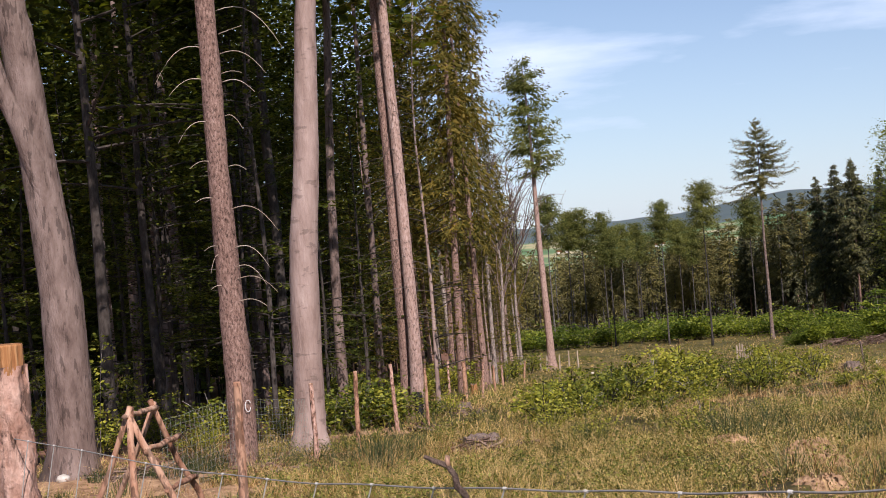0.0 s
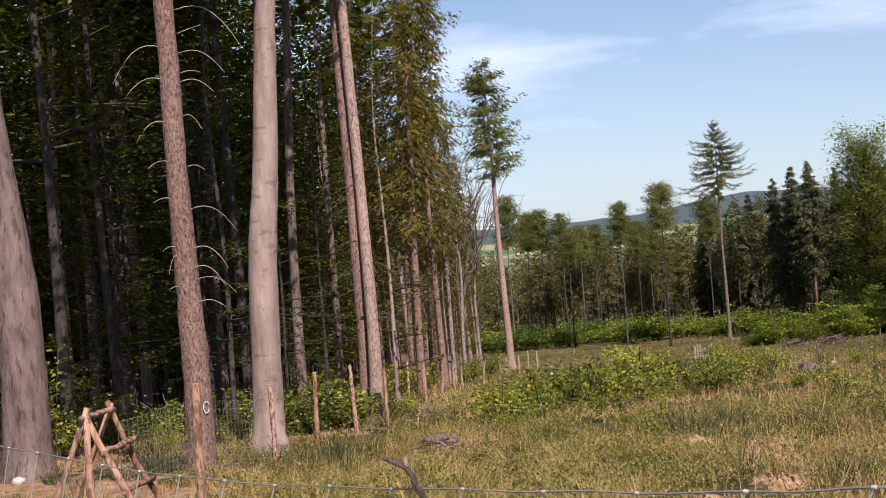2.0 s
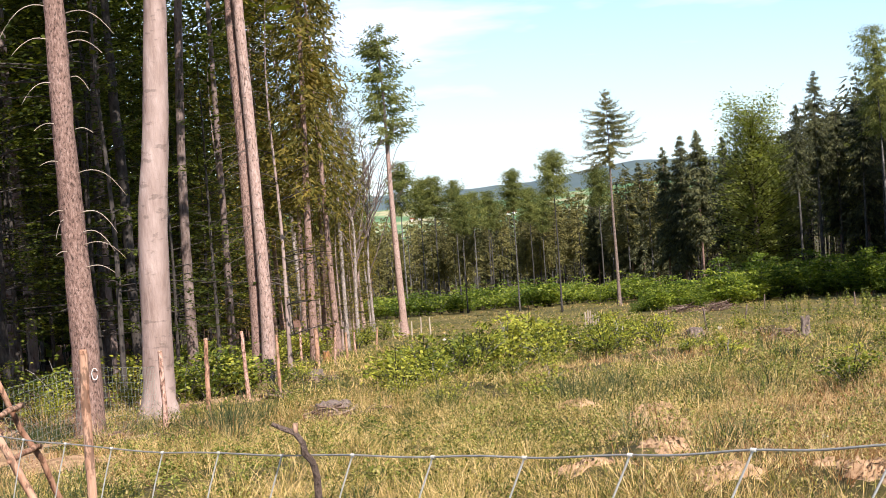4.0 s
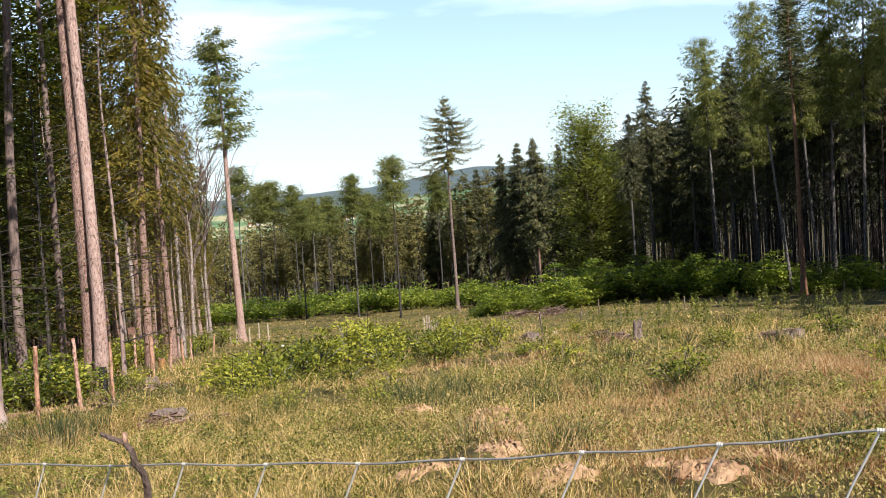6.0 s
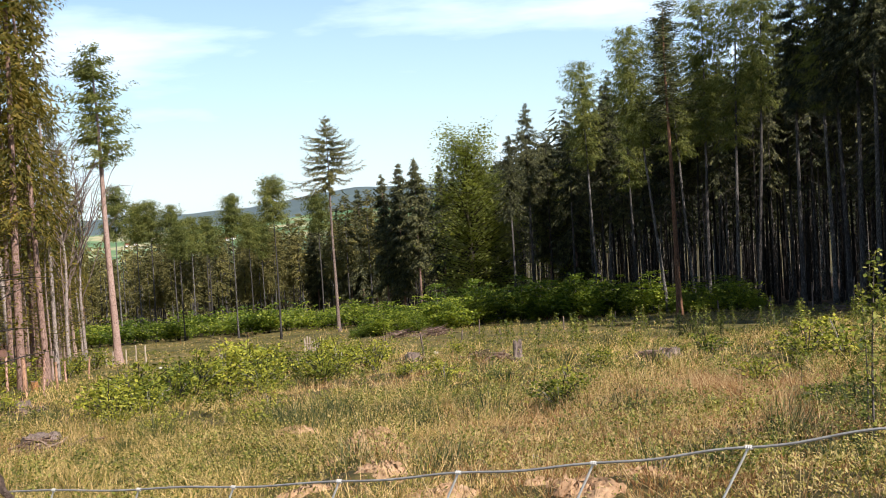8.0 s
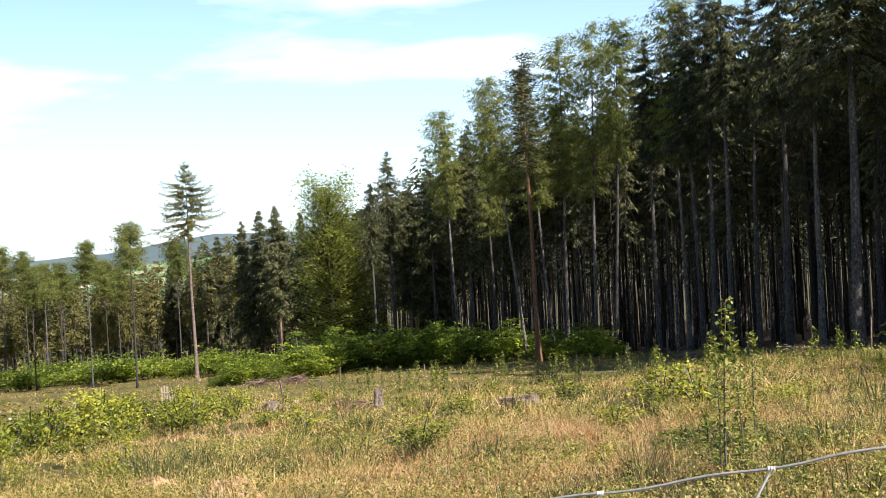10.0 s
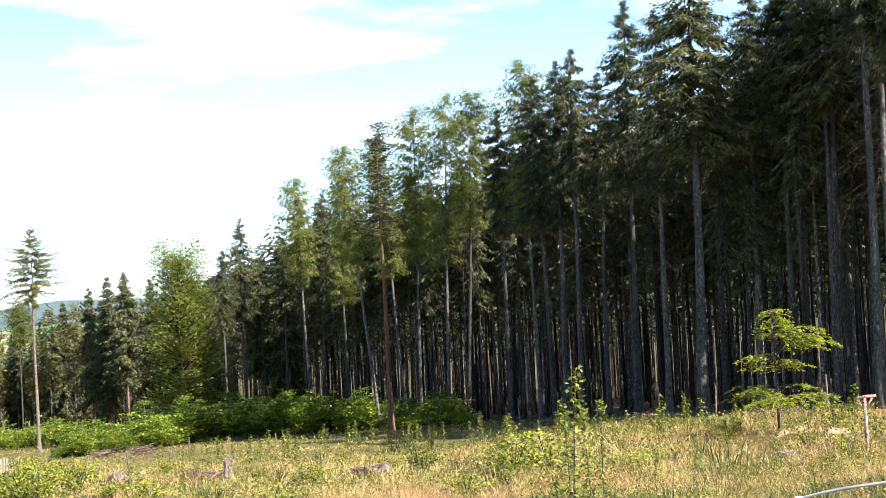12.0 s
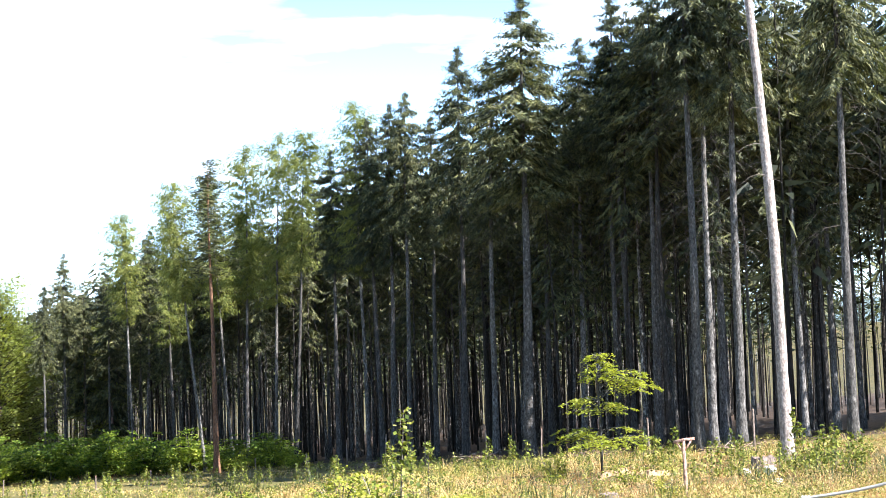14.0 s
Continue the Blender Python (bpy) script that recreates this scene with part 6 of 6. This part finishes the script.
for i, (a, d, rr, hh, n) in enumerate([(19.5, 48, 0.8, 0.3, 90), (20.2, 46, 0.7, 0.25, 70), (1.03, 25.2, 0.6, 0.17, 130), (16.6, 53, 0.7, 0.25, 60), (17.6, 92, 1.5, 0.7, 120), (16.0, 95, 1.4, 0.6, 100), (26.6, 38.5, 0.8, 0.3, 80),
                                       (-13.8, 26, 1.2, 0.12, 60), (-8.0, 23.2, 0.8, 0.08, 40), (-1.4, 33.0, 0.6, 0.1, 40), (0.5, 41, 0.7, 0.12, 40), (39.0, 66, 1.6, 0.35, 60), (44.0, 58, 1.5, 0.3, 60), (49.5, 52, 1.4, 0.3, 60), (34.5, 72, 1.6, 0.35, 60)]):
    brush_heap("heap of dry grey branches and bark on the ground", a, d, rr, hh, n, 900 + i)


def make_stone(label, az, d, r_, seed):
    r = np.random.default_rng(seed)
    bm = bmesh.new()
    bmesh.ops.create_icosphere(bm, subdivisions=3, radius=1.0)
    for v in bm.verts:
        k = 1 + 0.18 * noise.noise(v.co * 1.7 + Vector((seed, 0, 0)))
        v.co = Vector((v.co.x * k * r_, v.co.y * k * r_ * 0.8, v.co.z * k * r_ * 0.62))
    me = bpy.data.meshes.new("stone")
    bm.to_mesh(me)
    bm.free()
    me.materials.append(M_ROCK)
    for f in me.polygons:
        f.use_smooth = True
    ob = tagged(new("stone", me), label, "stone")
    ob.matrix_world = Matrix.Translation(on_land(az, d, r_ * 0.35)) @ pose(0, 0, 0, 0, 0, r.uniform(0, 360))


for i, (a, d, r_) in enumerate([(-16.44, 26.0, 0.14), (9.0, 37, 0.07), (6.3, 74, 0.12), (5.9, 70, 0.1), (12.9, 55, 0.12), (17.5, 57, 0.12), (50.9, 34, 0.2), (51.2, 31.5, 0.16), (49.9, 37, 0.15), (21.5, 17, 0.06)]):
    make_stone("rounded pale stone lying on the ground", a, d, r_, i)


# ---------------------------------------------------------------- marks on trunks
def ring_mark():
    """A loose ring of white paint on the near spruce."""
    s = Shape()
    c = polar(-9.3, 24.3)
    right = Vector((math.cos(radians(-9.3)), -math.sin(radians(-9.3)), 0))
    toward = -polar(-9.3, 1.0)
    z0 = float(land(c.x, c.y))
    pts = []
    for th in np.linspace(0.5, 5.9, 22):
        u, w = 0.12 + 0.05 * math.cos(th), 1.2 + 0.1 * math.sin(th)
        k = math.sqrt(max(0.0, 0.245 ** 2 - u * u)) + 0.004
        pts.append(c + right * (u + 0.118) + toward * k + Vector((0, 0, z0 + w)))
    add_tube(s, pts, 0.008, 6)
    ob = part("paint_mark", s, M_PAINT, SPRUCE_NEAR, "open ring of white marking paint")
    ob.matrix_parent_inverse = SPRUCE_NEAR.matrix_world.inverted()


bpy.context.view_layer.update()
ring_mark()
sl = Shape()
p = on_land(-1.55, 38.72)
add_tube(sl, [(p.x, p.y, p.z - 0.1), (p.x + 0.01, p.y, p.z + 0.3), (p.x, p.y, p.z + 0.85)], [0.13, 0.12, 0.11], 12, True)
tagged(part("trunk_sleeve", sl, M_RUBBER), "black protective sleeve leaning on a spruce foot", "sleeve")


# ---------------------------------------------------------------- perch for birds of prey
def build_perch():
    root = tagged(new("perch_post"), "T-shaped wooden perch on a thin debarked pole", "perch")
    p = on_land(47.46, 27.3)
    right = Vector((math.cos(radians(47.5)), -math.sin(radians(47.5)), 0))
    top = p + Vector((0, 0, 27.3 * math.tan(radians(-4.9)) - p.z))
    s = Shape()
    add_tube(s, [p - Vector((0, 0, 0.2)), p + (top - p) * 0.4 + right * 0.01, top], [0.038, 0.035, 0.03], 10, True, 0.05, 1)
    part("pole", s, M_POST_BARK, root, smooth=True)
    a, b = top - right * 0.2 - Vector((0, 0, 0.02)), top + right * 0.22 + Vector((0, 0, 0.045))
    s = Shape()
    add_tube(s, [a, (a + b) / 2 + Vector((0, 0, 0.01)), b], [0.03, 0.032, 0.03], 8, True, 0.05, 2)
    part("crossbar", s, M_POST_BARK, root, smooth=True)
    for q in (a + right * 0.05, b - right * 0.05):
        s = Shape()
        add_tube(s, [q, top - Vector((0, 0, 0.22))], 0.02, 7, True, 0.05, 3)
        part("brace", s, M_POST_BARK, root, smooth=True)


build_perch()


# ---------------------------------------------------------------- yellow-green young tree before the stand
def build_tiered_sapling():
    root = tagged(new("tiered_sapling"), "young tree with yellow-green leaves in flat tiers", "tree")
    right = np.array([math.cos(radians(44)), -math.sin(radians(44)), 0])
    away = np.array([math.sin(radians(44)), math.cos(radians(44)), 0])
    r = np.random.default_rng(77)
    s, wood, c = Shape(), Shape(), Shape()
    b = np.array(on_land(44.03, 42.3))
    up = np.array([0, 0, 1.0])
    add_tube(s, [b - up * 0.1, b + up * 1.2, b + up * 2.6 - right * 0.03, b + up * 3.75 - right * 0.05], [0.045, 0.04, 0.028, 0.008], 8, True, 0.05, 2)
    # height on the stem, middle heading of the boughs, half fan, reach, rise, how many
    for h, mid, fan, reach, rise, n in [(1.0, 0, 180, 1.9, 0.22, 17), (1.25, 0, 180, 1.3, 0.2, 9), (2.05, 0, 180, 1.2, 0.22, 11), (2.35, 180, 80, 1.2, 0.12, 6), (2.45, 0, 55, 2.05, 0.52, 8), (2.7, 5, 50, 1.7, 0.5, 7),
                                        (2.9, 180, 160, 0.6, 0.5, 9), (3.2, 180, 180, 0.45, 0.7, 9), (3.5, 180, 180, 0.3, 0.9, 8)]:
        for _ in range(n):
            th = radians(mid + fan * r.uniform(-1, 1))
            o = right * math.cos(th) + away * math.sin(th)
            L = reach * r.uniform(0.6, 1.08)
            k = np.linspace(0, 1, 6)[:, None]
            lift = rise * r.uniform(0.85, 1.08)
            p = b + up * (h + r.uniform(-0.12, 0.16)) + o * L * k + up * (lift * L * k * 1.6 - lift * L * 1.1 * k * k - 0.1 * L * k ** 3)
            p[1:] += r.standard_normal((5, 3)) * 0.02
            add_tube(wood, p, np.linspace(0.012, 0.003, 6), 4, False)
            sd = np.cross(o, up)
            for q in range(int(5 + 5 * L)):
                kk = r.uniform(0.22, 1.0)
                c0 = np.array([np.interp(kk, k[:, 0], p[:, i]) for i in range(3)])
                d_ = unit(o * 0.8 + sd * r.choice([-1, 1]) * r.uniform(0.4, 1.0)) * (0.42 * (1.15 - kk) + 0.12)
                m = np.linspace(0.1, 1, 7)[:, None]
                leaf_cloud(c, r, c0 + d_ * m - up * 0.35 * np.linalg.norm(d_) * m * m, np.array([0.022, 0.022, 0.014]), 0.1, 0.28)
    part("trunk", s, M_PALE_BARK, root, smooth=True)
    tagged(part("branchwork", wood, M_PALE_BARK, root), kind="stuff")
    part("foliage", c, M_YELLOW_LEAF, root)


build_tiered_sapling()


# ---------------------------------------------------------------- slender shoots standing out of the grass
def make_shoot(seed, height=1.0, n=170, leaf=0.055, spread=0.1, leafmat=None):
    r = np.random.default_rng(seed)
    root = tagged(new("leafy_shoot"), "upright leafy shoot of a young tree in the grass", "sapling", "young shoots")
    s, c = Shape(), Shape()
    k = np.linspace(0, 1, 6)
    p = np.stack([0.04 * np.sin(3 * k + seed), 0.04 * np.cos(2 * k + seed) - 0.04, k * height - 0.05 * (1 - k)], 1)
    add_tube(s, p, np.linspace(0.01, 0.003, 6) * (0.5 + height * 0.5), 5, False)
    kk = r.uniform(0.12, 1.0, n)
    base = np.stack([np.interp(kk, k, p[:, i]) for i in range(3)], 1)
    th = r.uniform(0, 6.283, n)
    base[:, :2] += np.stack([np.cos(th), np.sin(th)], 1) * (spread * r.uniform(0, 1.6, n) * (1.15 - kk))[:, None]
    leaf_cloud(c, r, base, np.array([0.02, 0.02, 0.03]), leaf, 0.8)
    part("stem", s, M_DEADWOOD, root)
    part("foliage", c, leafmat or M_HERB, root)
    return root


SHOOT = Stock([make_shoot(700 + i, 1.0, 100 + 20 * i, 0.085, 0.13 + 0.05 * i) for i in range(4)], [1.0] * 4)
TALL_SHOOT = Stock([make_shoot(720 + i, 2.0, 460, 0.06, 0.24) for i in range(2)], [2.0] * 2)
for a, d, h in [(35.8, 15.5, 2.2), (36.75, 18.5, 1.7), (35.3, 16.4, 1.7), (36.2, 16.0, 1.6)]:
    TALL_SHOOT.plant(*at(a, d), h)
for a, d, h in [(35.08, 53, 1.6), (27.9, 54, 1.1), (24.97, 64, 1.2), (23.85, 47, 1.2), (32.7, 28.5, 0.9), (39.1, 42, 1.2), (49.4, 35, 1.2), (52.3, 33.5, 1.2), (53.0, 33, 1.1), (53.6, 32, 1.2), (54.2, 32, 1.0), (52.8, 31, 0.9),
                (53.9, 30.5, 1.2), (46.9, 40, 0.9), (40.2, 55, 1.3), (40.9, 54, 1.2), (43.0, 50, 1.2), (42.3, 48, 1.0), (37.2, 43, 1.0), (17.0, 41, 0.9), (20.0, 36, 0.8), (52.0, 36, 1.6), (51.3, 35, 0.9)]:
    SHOOT.plant(*at(a, d), h)
for _ in range(110):
    a = rng.uniform(19, 57)
    d = np.interp(a, [19, 30, 40, 48, 57], [72, 64, 55, 42, 34]) * rng.uniform(0.8, 1.0)
    SHOOT.plant(*at(a, d), rng.uniform(0.5, 1.35))
for _ in range(60):
    a, d = rng.uniform(2, 55), rng.uniform(20, 60)
    SHOOT.plant(*at(a, d), rng.uniform(0.3, 0.75))
